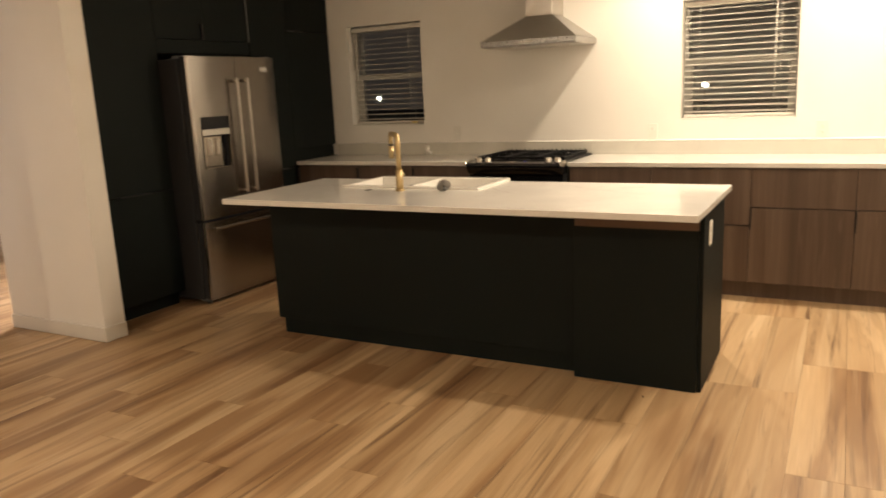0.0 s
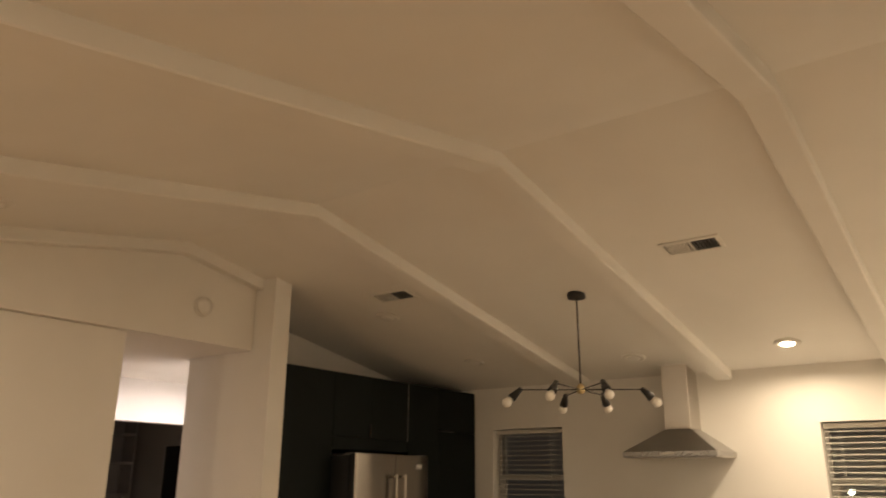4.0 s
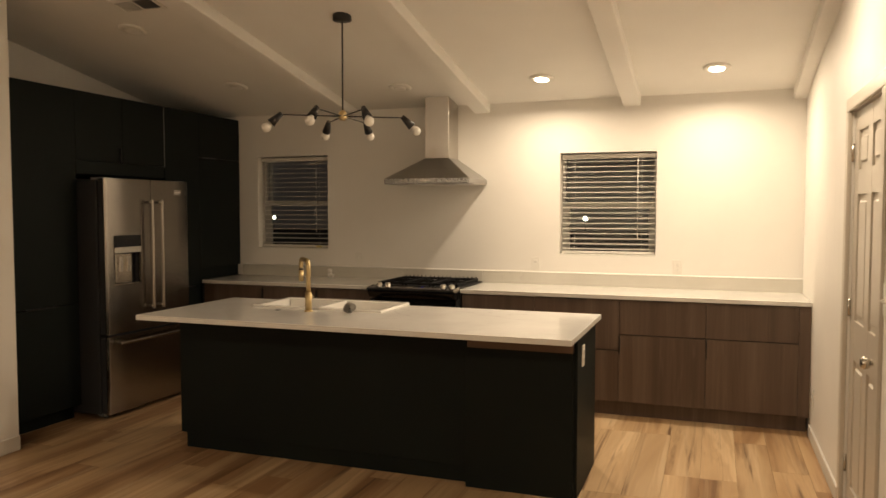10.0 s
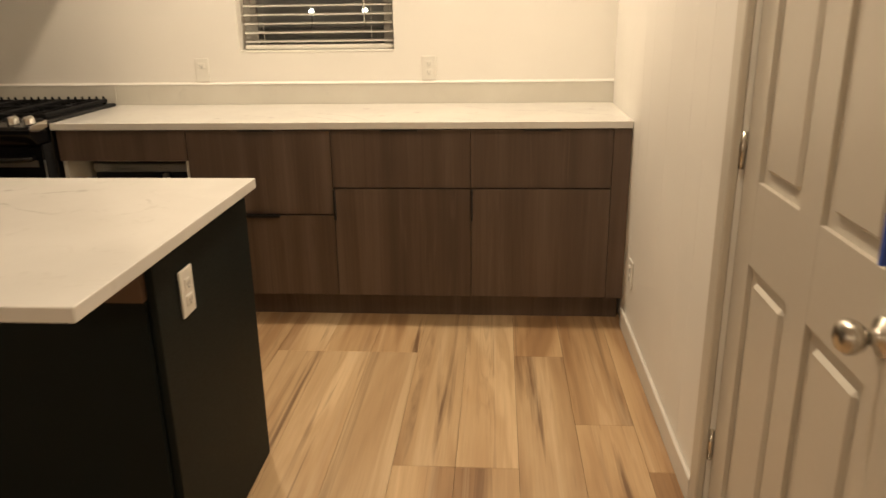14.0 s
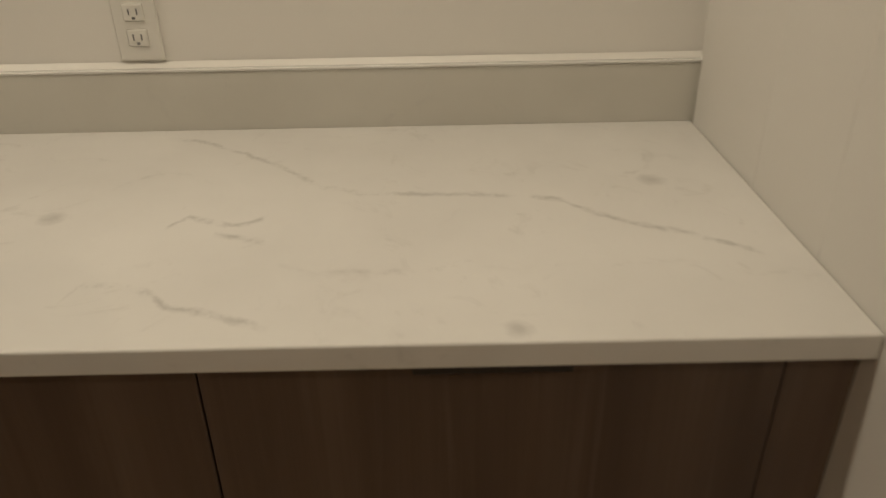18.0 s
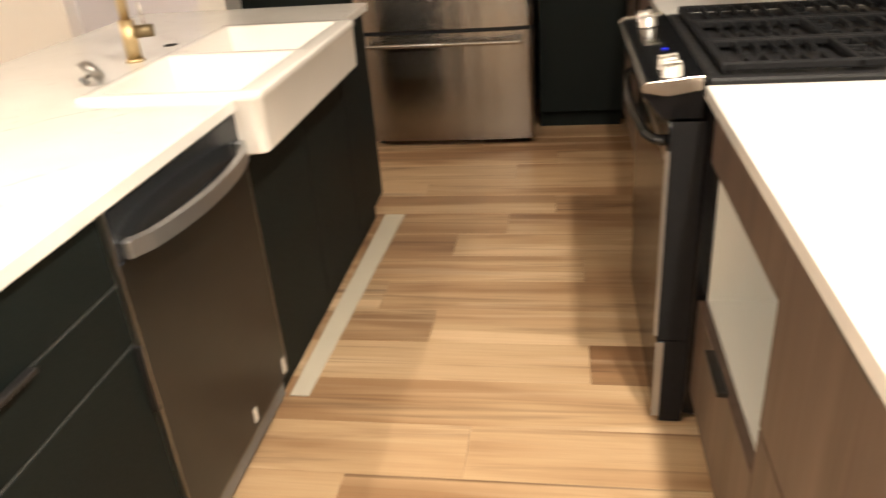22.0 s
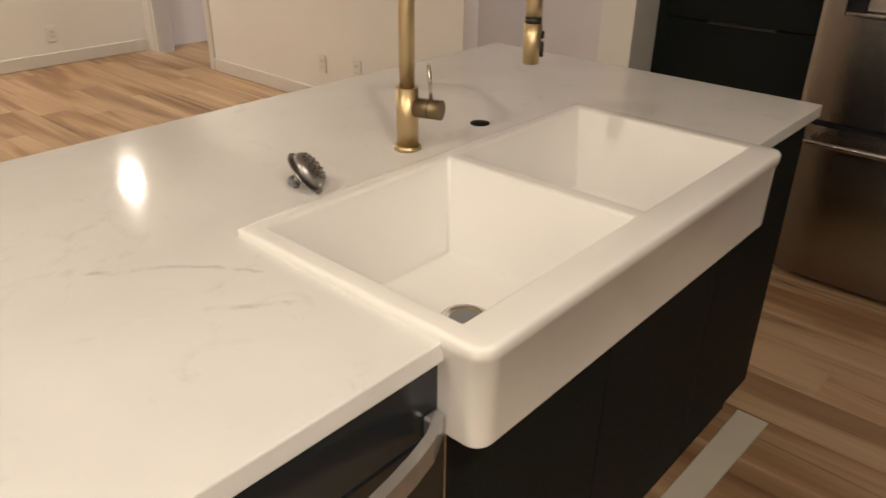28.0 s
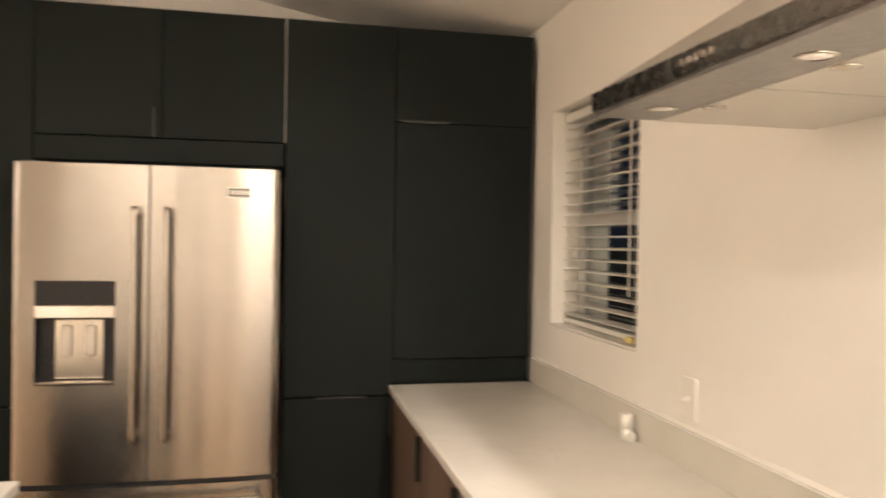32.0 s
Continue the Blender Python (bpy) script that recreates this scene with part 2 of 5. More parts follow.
def quartz(name, middle=(0, 0), lines=(), clouds=((0.69, 0.675, 0.645), (0.77, 0.755, 0.725)), spots=()):
    """White engineered stone with thin broken grey veins; lines: the courses of its clear ones, spots: its grey flecks (x, y, size), in room coordinates."""
    m, nt, b = nodes_of(name)
    v = coords(nt)
    warp = put(nt, "ShaderNodeTexNoise", Scale=2.0, Detail=5.0, Roughness=0.55)
    nt.links.new(v, warp.inputs["Vector"])
    sc = nt.nodes.new("ShaderNodeVectorMath")
    sc.operation = "SCALE"
    sc.inputs["Scale"].default_value = 0.45
    nt.links.new(warp.outputs["Color"], sc.inputs[0])
    ad = nt.nodes.new("ShaderNodeVectorMath")
    nt.links.new(v, ad.inputs[0])
    nt.links.new(sc.outputs[0], ad.inputs[1])
    cell = nt.nodes.new("ShaderNodeTexVoronoi")
    cell.feature = "DISTANCE_TO_EDGE"
    cell.inputs["Scale"].default_value = 1.7
    nt.links.new(ad.outputs[0], cell.inputs["Vector"])
    vein = ramp(nt, cell.outputs["Distance"], [(0.0, (1, 1, 1)), (0.006, (0.6, 0.6, 0.6)), (0.014, (0.15, 0.15, 0.15)), (0.05, (0, 0, 0))])
    broken = ramp(nt, noise_of(nt, v, 26.0, 4.0, 0.65), [(0.42, (0.08, 0.08, 0.08)), (0.60, (1, 1, 1))])
    faint = ramp(nt, noise_of(nt, v, 3.6, 5.0, 0.7), [(0.50, (0, 0, 0)), (0.66, (0.5, 0.5, 0.5))])
    mask = mixed(nt, 1.0, mixed(nt, 1.0, vein, faint, "MULTIPLY"), broken, "MULTIPLY")
    if lines:
        jit = put(nt, "ShaderNodeTexNoise", Scale=34.0, Detail=4.0, Roughness=0.65)
        nt.links.new(v, jit.inputs["Vector"])
        js = nt.nodes.new("ShaderNodeVectorMath")
        js.operation = "SCALE"
        js.inputs["Scale"].default_value = 0.022
        nt.links.new(jit.outputs["Color"], js.inputs[0])
        jv = nt.nodes.new("ShaderNodeVectorMath")
        nt.links.new(v, jv.inputs[0])
        nt.links.new(js.outputs[0], jv.inputs[1])
        xyz = nt.nodes.new("ShaderNodeSeparateXYZ")
        nt.links.new(jv.outputs[0], xyz.inputs[0])
        for line in lines:
            local = [(px - middle[0] + 0.011, py - middle[1] + 0.011) for px, py in line]
            one = mixed(nt, 1.0, vein_mask(nt, xyz.outputs[0], xyz.outputs[1], local, 0.010), broken, "MULTIPLY")
            one = mixed(nt, 1.0, one, (0.62, 0.62, 0.62), "MULTIPLY")
            mask = mixed(nt, 1.0, mask, one, "LIGHTEN")
        for sx, sy, size in spots:
            away = nt.nodes.new("ShaderNodeVectorMath")
            away.operation = "DISTANCE"
            flat = nt.nodes.new("ShaderNodeCombineXYZ")
            nt.links.new(xyz.outputs[0], flat.inputs[0])
            nt.links.new(xyz.outputs[1], flat.inputs[1])
            nt.links.new(flat.outputs[0], away.inputs[0])
            away.inputs[1].default_value = (sx - middle[0] + 0.011, sy - middle[1] + 0.011, 0)
            soft = put(nt, "ShaderNodeMapRange")
            soft.inputs[1].default_value, soft.inputs[2].default_value = size * 0.2, size
            soft.inputs[3].default_value, soft.inputs[4].default_value = 0.5, 0.0
            nt.links.new(away.outputs["Value"], soft.inputs[0])
            mask = mixed(nt, 1.0, mask, soft.outputs[0], "LIGHTEN")
    cloud = ramp(nt, noise_of(nt, v, 3.0, 5.0), [(0.3, clouds[0]), (0.7, clouds[1])])
    smudge = ramp(nt, noise_of(nt, v, 11.0, 6.0, 0.7, 1.0), [(0.59, (0, 0, 0)), (0.74, (0.42, 0.42, 0.42))])
    col = mixed(nt, mask, cloud, (0.41, 0.395, 0.375))
    col = mixed(nt, smudge, col, (0.52, 0.50, 0.47))
    nt.links.new(col, b.inputs["Base Color"])
    nt.links.new(ramp(nt, noise_of(nt, v, 25.0), [(0.3, (0.06,) * 3), (0.7, (0.09,) * 3)]), b.inputs["Roughness"])
    return m


def pane_glass():
    m, nt, b = nodes_of("window_glass")
    b.inputs["Base Color"].default_value = (0.9, 0.93, 0.92, 1)
    b.inputs["Roughness"].default_value = 0.02
    b.inputs["Transmission Weight"].default_value = 1.0
    b.inputs["IOR"].default_value = 1.45
    return m


WALL = plain("wall_paint", (0.80, 0.775, 0.73), 0.55, vary=0.025, grain=220.0, bump=0.05)
CEIL = plain("ceiling_paint", (0.80, 0.78, 0.74), 0.7, vary=0.025, grain=160.0, bump=0.08)
HALLW = plain("hall_paint", (0.74, 0.715, 0.70), 0.6, vary=0.025, grain=220.0, bump=0.05)
# Paint toned dark so the room past the hall looks unlit.
DIMW = plain("dimmed_room_paint", (0.27, 0.255, 0.24), 0.6, vary=0.03, grain=220.0, bump=0.05)
TRIMWHITE = plain("white_caulk", (0.80, 0.78, 0.73), 0.4, vary=0.03)
BASEP = plain("baseboard_paint", (0.68, 0.65, 0.60), 0.42, vary=0.03, grain=90.0)
DOORP = plain("door_paint", (0.54, 0.495, 0.425), 0.36, vary=0.03, grain=90.0)
PLANK = floor_wood()
SUB = plain("underlay", (0.05, 0.04, 0.03), 0.9)
WALNUT = cabinet_wood("walnut_laminate", (0.080, 0.0525, 0.0375), (0.112, 0.0755, 0.0545), (0.152, 0.107, 0.080))
BLACK = plain("charcoal_laminate", (0.0080, 0.0112, 0.0104), 0.55, vary=0.12, grain=300.0, bump=0.03, spec=0.12)
# Near-black body colour puts the shade into the gaps between fronts.
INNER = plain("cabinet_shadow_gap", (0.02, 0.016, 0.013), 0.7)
MELA = plain("white_melamine", (0.70, 0.69, 0.64), 0.4, vary=0.02)
QUARTZ = quartz("white_quartz")
# Strip face toned darker than the slabs for the shade on its upright side.
QUARTZ_STRIP = quartz("shaded_quartz_strip", clouds=((0.585, 0.565, 0.505), (0.65, 0.63, 0.57)))
QUARTZ_WALL = quartz("white_quartz_by_the_wall", (-1.2755, -0.3345), [
    [(-0.889, -0.063), (-0.815, -0.080), (-0.740, -0.137), (-0.671, -0.196), (-0.601, -0.270), (-0.547, -0.293), (-0.443, -0.302), (-0.324, -0.310)],
    [(-0.324, -0.310), (-0.272, -0.329), (-0.243, -0.363), (-0.192, -0.403), (-0.142, -0.424), (-0.060, -0.485)],
    [(-0.850, -0.565), (-0.834, -0.527), (-0.792, -0.530), (-0.752, -0.545), (-0.729, -0.571), (-0.686, -0.586), (-0.609, -0.618)],
    [(-0.785, -0.391), (-0.765, -0.359), (-0.728, -0.375), (-0.691, -0.384), (-0.660, -0.363)],
    [(-0.720, -0.405), (-0.650, -0.432)],
    [(-1.479, -0.446), (-1.454, -0.451), (-1.402, -0.482), (-1.373, -0.495), (-1.349, -0.519), (-1.274, -0.579), (-1.240, -0.620)],
    [(-1.424, -0.353), (-1.348, -0.395), (-1.281, -0.443), (-1.244, -0.453), (-1.204, -0.501), (-1.156, -0.563), (-1.120, -0.627)],
    [(-1.760, -0.417), (-1.675, -0.447), (-1.613, -0.474), (-1.570, -0.505)]],
    spots=[(-0.139, -0.267, 0.022), (-1.830, -0.522, 0.020), (-1.588, -0.501, 0.020), (-0.944, -0.353, 0.022), (-1.096, -0.457, 0.022), (-0.360, -0.626, 0.018), (-1.204, -0.218, 0.026), (-1.373, -0.497, 0.014)])
QUARTZ_ISLAND = quartz("white_quartz_of_the_island", (-2.594, -2.2085), [
    [(-2.135, -1.851), (-2.076, -1.894), (-2.015, -1.937), (-1.950, -1.996), (-1.925, -2.003), (-1.844, -2.028), (-1.780, -2.072), (-1.640, -2.130)],
    [(-1.815, -1.912), (-1.769, -1.894), (-1.716, -1.877)],
    [(-1.515, -1.947), (-1.475, -1.989), (-1.444, -2.042)],
    [(-2.522, -1.997), (-2.479, -2.066), (-2.432, -2.115), (-2.340, -2.180)],
    [(-2.514, -1.897), (-2.478, -1.924), (-2.400, -1.985)]],
    spots=[(-1.716, -1.880, 0.022), (-1.932, -1.878, 0.020)])
STEEL_H = brushed("stainless_across", (0.33, 0.307, 0.283), 0.155, "y", 1.0, 0.0003)
STEEL_V = brushed("stainless_upright", (0.62, 0.59, 0.55), 0.30, "z")
STEEL_X = brushed("stainless_long", (0.43, 0.425, 0.41), 0.30, "x", 0.5)
DARKSTEEL = brushed("dark_stainless", (0.083, 0.095, 0.110), 0.33, "x")
HANDLE = brushed("handle_steel", (0.40, 0.37, 0.335), 0.30, "z")
BRASS = brushed("brushed_brass", (0.66, 0.52, 0.29), 0.40, "z")
BRONZE = plain("dull_bronze", (0.24, 0.185, 0.105), 0.42, metal=0.9, vary=0.08)
DULLSTEEL = plain("dull_steel", (0.36, 0.345, 0.33), 0.36, metal=1.0, vary=0.12, grain=150.0)
CHROME = plain("chrome", (0.75, 0.74, 0.72), 0.14, metal=1.0, vary=0.04)
NICKEL = plain("satin_nickel", (0.60, 0.56, 0.50), 0.24, metal=1.0, vary=0.04)
ENAMEL = plain("black_enamel", (0.006, 0.006, 0.007), 0.16, vary=0.1, grain=40.0, spec=0.4)
IRON = plain("cast_iron", (0.011, 0.011, 0.012), 0.6, vary=0.15, grain=120.0, bump=0.1, spec=0.1)
COOKTOP = plain("satin_cooktop", (0.016, 0.016, 0.017), 0.5, vary=0.12, grain=90.0, spec=0.2)
MATTBLACK = plain("matt_black_paint", (0.013, 0.013, 0.014), 0.65, vary=0.1, spec=0.15)
BLKMETAL = plain("black_metal", (0.015, 0.014, 0.014), 0.4, vary=0.1)
CERAMIC = plain("white_fireclay", (0.82, 0.80, 0.76), 0.1, vary=0.015, coat=0.3)
STRIPGREY = plain("strip_grey", (0.045, 0.05, 0.056), 0.24, metal=0.6, vary=0.05)
PLASTIC = plain("white_plastic", (0.76, 0.74, 0.69), 0.35, vary=0.02)
GREYPL = plain("grey_plastic", (0.16, 0.16, 0.16), 0.4)
CASEGREY = plain("case_grey", (0.028, 0.029, 0.031), 0.6, vary=0.08, grain=300.0, bump=0.05, spec=0.3)
DARKPL = plain("dark_plastic", (0.016, 0.016, 0.018), 0.25, spec=0.25)
BLIND = plain("blind_vinyl", (0.72, 0.70, 0.65), 0.42, vary=0.03)
VINYL = plain("window_vinyl", (0.52, 0.51, 0.49), 0.4, vary=0.02)
GLASS = pane_glass()
SILVER = plain("satin_silver", (0.50, 0.505, 0.51), 0.32, metal=0.9, vary=0.05)
BULB = plain("frosted_bulb", (0.86, 0.83, 0.77), 0.25, vary=0.02)
LENS_ON = glowing("lit_lens", WARM, 24.0)
LENS_HALL = glowing("hall_lens", COOL, 5.0)
HOODGREY = plain("satin_hood_panel", (0.30, 0.295, 0.29), 0.42, metal=0.8, vary=0.04)
FILTER = plain("pale_aluminium", (0.60, 0.58, 0.54), 0.42, metal=0.7, vary=0.04)
HOODSTRIP = plain("grey_control_strip", (0.30, 0.295, 0.29), 0.27, metal=1.0, vary=0.05)
LENS_OFF = plain("unlit_lens", (0.80, 0.78, 0.74), 0.4, vary=0.02)
TAPE = plain("masking_paper", (0.60, 0.55, 0.44), 0.7, vary=0.06, grain=40.0)
BLUETAPE = plain("blue_tape", (0.03, 0.08, 0.42), 0.6)
BLUELED = plain("blue_indicator_colour", (0.01, 0.02, 0.9), 0.5)
LEAF = plain("dry_leaf", (0.06, 0.028, 0.012), 0.8, vary=0.3)
LITEDGE = plain("lit_edge_grey", (0.085, 0.085, 0.08), 0.5)
PALEEDGE = plain("pale_edge", (0.24, 0.23, 0.215), 0.5)
RAWWOOD = plain("raw_wood_strip", (0.115, 0.066, 0.04), 0.6, vary=0.12)
DUCTDARK = plain("duct_inside", (0.03, 0.03, 0.03), 0.8)
YELLOW = plain("yellow_plastic", (0.68, 0.56, 0.22), 0.4)
NIGHT = plain("night_garden", (0.012, 0.014, 0.014), 0.9, vary=0.4, grain=3.0)
# Even glow added to lift the black behind the panes; no lamp there.
HAZE = glowing("backdrop_glow", (1.0, 0.74, 0.58), 0.021)
GREENLED = glowing("green_pilot", (0.05, 1.0, 0.5), 5.0)

FARLAMP = glowing("far_lamp", (1.0, 0.95, 0.7), 12.0)

# ---- building helpers ----
ORIGIN = {}


def thing(name, loc, label, category, group="", kind=""):
    ob = new(name)
    ob.empty_display_size = 0.1
    ob.location = loc
    ORIGIN[ob.name] = Vector(loc)
    return tagged(ob, label, category, group, kind)


def mesh_of(name, bm, material, origin):
    bmesh.ops.recalc_face_normals(bm, faces=bm.faces)
    if origin is not None:
        bm.transform(Matrix.Translation(-origin))
    me = bpy.data.meshes.new(name)
    bm.to_mesh(me)
    bm.free()
    me.materials.append(material)
    return me


def part(name, bm, material, parent, label=""):
    """One mesh object under a thing or under a part; the bmesh is given in room coordinates."""
    origin = ORIGIN[parent.name]
    ob = new(name, mesh_of(name, bm, material, origin))
    ob.parent = parent
    ORIGIN[ob.name] = origin
    return tagged(ob, label)


def solo(name, bm, material, label, category, kind="structure", group=""):
    """A thing of one mesh, its origin at the middle of its base."""
    pts = [v.co for v in bm.verts]
    lo = Vector([min(p[i] for p in pts) for i in range(3)])
    hi = Vector([max(p[i] for p in pts) for i in range(3)])
    o = Vector(((lo.x + hi.x) / 2, (lo.y + hi.y) / 2, lo.z))
    ob = new(name, mesh_of(name, bm, material, o))
    ob.location = o
    ORIGIN[ob.name] = o
    return tagged(ob, label, category, group, kind)


def box(x0, x1, y0, y1, z0, z1, bev=0.0, seg=1, into=None):
    bm = bmesh.new()
    bmesh.ops.create_cube(bm, size=1.0)
    bm.transform(Matrix.Translation(((x0 + x1) / 2, (y0 + y1) / 2, (z0 + z1) / 2)) @ Matrix.Diagonal((x1 - x0, y1 - y0, z1 - z0, 1)))
    if bev:
        bmesh.ops.bevel(bm, geom=bm.edges[:], offset=bev, segments=seg, affect="EDGES", profile=0.5)
    if into is None:
        return bm
    merge(into, bm)
    return into


def merge(into, bm):
    me = bpy.data.meshes.new("scratch")
    bm.to_mesh(me)
    bm.free()
    into.from_mesh(me)
    bpy.data.meshes.remove(me)
    return into


def rod(p0, p1, r0, r1=None, seg=20, caps=True, into=None):
    r1 = r0 if r1 is None else r1
    p0, p1 = Vector(p0), Vector(p1)
    bm = bmesh.new()
    bmesh.ops.create_cone(bm, cap_ends=caps, segments=seg, radius1=max(r0, 1e-4), radius2=max(r1, 1e-4), depth=(p1 - p0).length)
    for f in bm.faces:
        f.smooth = len(f.verts) == 4
    bm.transform(Matrix.Translation((p0 + p1) / 2) @ (p1 - p0).to_track_quat("Z", "Y").to_matrix().to_4x4())
    return bm if into is None else merge(into, bm)


def lathe(profile, place, seg=28, into=None):
    """A turned shape: (radius, height) pairs about the z axis of the pose given."""
    bm = bmesh.new()
    rings = []
    for r, h in profile:
        rings.append([bm.verts.new((r * math.cos(math.tau * k / seg), r * math.sin(math.tau * k / seg), h)) for k in range(seg)])
    for a, b in zip(rings, rings[1:]):
        for k in range(seg):
            bm.faces.new((a[k], a[(k + 1) % seg], b[(k + 1) % seg], b[k])).smooth = True
    bm.faces.new(list(reversed(rings[0])))
    bm.faces.new(rings[-1])
    bm.transform(place)
    return bm if into is None else merge(into, bm)


def tube(points, r, seg=16, into=None, flat=1.0):
    """A bent pipe along a list of places; flat below one squashes it."""
    bm = bmesh.new()
    pts = [Vector(p) for p in points]
    rings, side = [], None
    for i, p in enumerate(pts):
        d = (pts[min(i + 1, len(pts) - 1)] - pts[max(i - 1, 0)]).normalized()
        if side is None:
            side = d.orthogonal().normalized()
        side = (side - d * side.dot(d)).normalized()
        up = d.cross(side)
        rings.append([bm.verts.new(p + side * r * math.cos(math.tau * k / seg) + up * r * flat * math.sin(math.tau * k / seg)) for k in range(seg)])
    for a, b in zip(rings, rings[1:]):
        for k in range(seg):
            bm.faces.new((a[k], a[(k + 1) % seg], b[(k + 1) % seg], b[k])).smooth = True
    bm.faces.new(list(reversed(rings[0])))
    bm.faces.new(rings[-1])
    return bm if into is None else merge(into, bm)


def extruded(outline, axis, lo, hi, bev=0.0, seg=1):
    """A flat outline (pairs on the two other axes, in order) pushed along x, y or z."""
    bm = bmesh.new()
    spot = {"x": lambda a, b, c: (c, a, b), "y": lambda a, b, c: (a, c, b), "z": lambda a, b, c: (a, b, c)}[axis]
    low = [bm.verts.new(spot(a, b, lo)) for a, b in outline]
    high = [bm.verts.new(spot(a, b, hi)) for a, b in outline]
    n = len(outline)
    bm.faces.new(low)
    bm.faces.new(list(reversed(high)))
    for k in range(n):
        bm.faces.new((low[k], high[k], high[(k + 1) % n], low[(k + 1) % n]))
    bmesh.ops.recalc_face_normals(bm, faces=bm.faces)
    if bev:
        bmesh.ops.bevel(bm, geom=bm.edges[:], offset=bev, segments=seg, affect="EDGES", profile=0.5)
    return bm


def smooth_all(bm):
    for f in bm.faces:
        f.smooth = True
    return bm


# ---- the shell ----
WEST, SOUTH = -5.1, -7.28
COLX, COLY0, COLY1 = -4.842, -2.88, -2.728
TOP = 3.35

# floor: underlay; the planks follow at the end of the file
floor = solo("floor", box(-11.6, 0.25, -7.4, 3.2, -0.12, -0.009), SUB, "warm brown wood-look plank floor with dark streaks", "floor")

# north wall with two window openings
W1 = (-4.838, -4.072, 1.177, 2.062)
W2 = (-1.873, -1.090, 1.166, 2.022)
bm = bmesh.new()
cuts = [-5.75, W1[0], W1[1], W2[0], W2[1], 0.0]
for i in range(5):
    a, b = cuts[i], cuts[i + 1]
    win = {1: W1, 3: W2}.get(i)
    if win:
        box(a, b, 0.0, 0.26, 0.0, win[2], into=bm)
        box(a, b, 0.0, 0.26, win[3], TOP, into=bm)
    else:
        box(a, b, 0.0, 0.26, 0.0, TOP, into=bm)
wall_north = solo("wall_north", bm, WALL, "warm white painted kitchen wall with two windows", "wall")

# east wall with a door opening
DY0, DY1, DZ = -2.812, -2.015, 2.035
bm = box(0.0, 0.14, DY1, 0.26, 0.0, TOP)
box(0.0, 0.14, SOUTH - 0.16, DY0, 0.0, TOP, into=bm)
box(0.0, 0.14, DY0, DY1, DZ, TOP, into=bm)
wall_east = solo("wall_east", bm, WALL, "white painted wall of grooved panelling with one door", "wall")
wall_south = solo("wall_south", box(WEST - 0.02, 0.0, SOUTH - 0.15, SOUTH, 0.0, TOP), WALL, "warm white painted living room wall", "wall")

# west wall: living room wall, doorway beside its south end, wide opening to the hall
OY0, OY1 = -7.09, -6.33
HALL0 = -3.845
bm = box(WEST - 0.12, WEST, OY1, HALL0, 0.0, 2.47)
box(WEST - 0.12, WEST, SOUTH, OY0, 0.0, 2.47, into=bm)
box(WEST - 0.12, WEST - 0.021, -7.45, SOUTH, 0.0, 2.6, into=bm)
box(WEST - 0.12, WEST, OY0, OY1, 2.04, 2.47, into=bm)
wall_west = solo("wall_west", bm, WALL, "warm white painted living room wall beside the hall", "wall")
soffit = solo("soffit", box(WEST - 0.20, WEST + 0.05, SOUTH, COLY0 - 0.002, 2.474, TOP), WALL, "white boxed header above the hall opening", "wall")
wall_niche = solo("wall_niche", box(-5.79, COLX, COLY0, COLY1, 0.0, TOP), WALL, "white wall end between hall and black cabinets", "wall")
wall_behind = solo("wall_behind_cabinets", box(-5.85, -5.70, COLY1 + 0.002, 0.0, 0.0, TOP), WALL, "white wall above the black cabinets", "wall")

# hall and the dark room past it
bm = box(-6.55, -6.40, -7.4, -3.35, 0.0, 2.6)
wall_hall = solo("wall_hall", bm, HALLW, "bright white hall wall", "wall")
bm = box(-7.4, -7.25, -3.35, -3.0, 0.0, 2.6)
box(-7.4, -7.25, -3.0, -0.9, 2.09, 2.6, into=bm)
box(-7.4, -7.25, -0.9, 0.2, 0.0, 2.6, into=bm)
box(-7.25, -6.40, -3.50, -3.352, 0.0, 2.6, into=bm)
box(-7.25, -5.86, -0.9, -0.75, 0.0, 2.6, into=bm)
wall_hall_end = solo("wall_hall_end", bm, HALLW, "bright white hall wall with an opening to an unlit room", "wall")
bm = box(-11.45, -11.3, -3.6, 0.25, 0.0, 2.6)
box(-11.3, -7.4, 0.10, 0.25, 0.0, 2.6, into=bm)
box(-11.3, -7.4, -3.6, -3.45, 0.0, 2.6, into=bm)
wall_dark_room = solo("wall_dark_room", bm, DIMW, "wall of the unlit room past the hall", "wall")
bm = box(-7.25, WEST - 0.205, -7.4, COLY0, 2.48, 2.6)
box(-7.25, -5.865, COLY0, -0.75, 2.48, 2.6, into=bm)
box(-11.4, -7.402, -3.6, 0.25, 2.45, 2.6, into=bm)
hall_ceiling = solo("ceiling_hall", bm, CEIL, "flat white hall ceiling", "ceiling")
box_end = box(-6.40, WEST - 0.12, -7.4, -7.25, 0.0, 2.6)
wall_hall_south = solo("wall_hall_south", box_end, HALLW, "white end wall of the hall", "wall")

# vaulted ceiling
zr, ze, zs = ceiling_z(RIDGE), ceiling_z(0.27), ceiling_z(SOUTH - 0.16)
outline = [(0.27, ze), (RIDGE, zr), (SOUTH - 0.16, zs), (SOUTH - 0.16, zs + 0.15), (RIDGE, zr + 0.16), (0.27, ze + 0.15)]
ceiling = solo("ceiling", extruded(outline, "x", -5.86, 0.15), CEIL, "white vaulted ceiling, low at the walls", "ceiling")


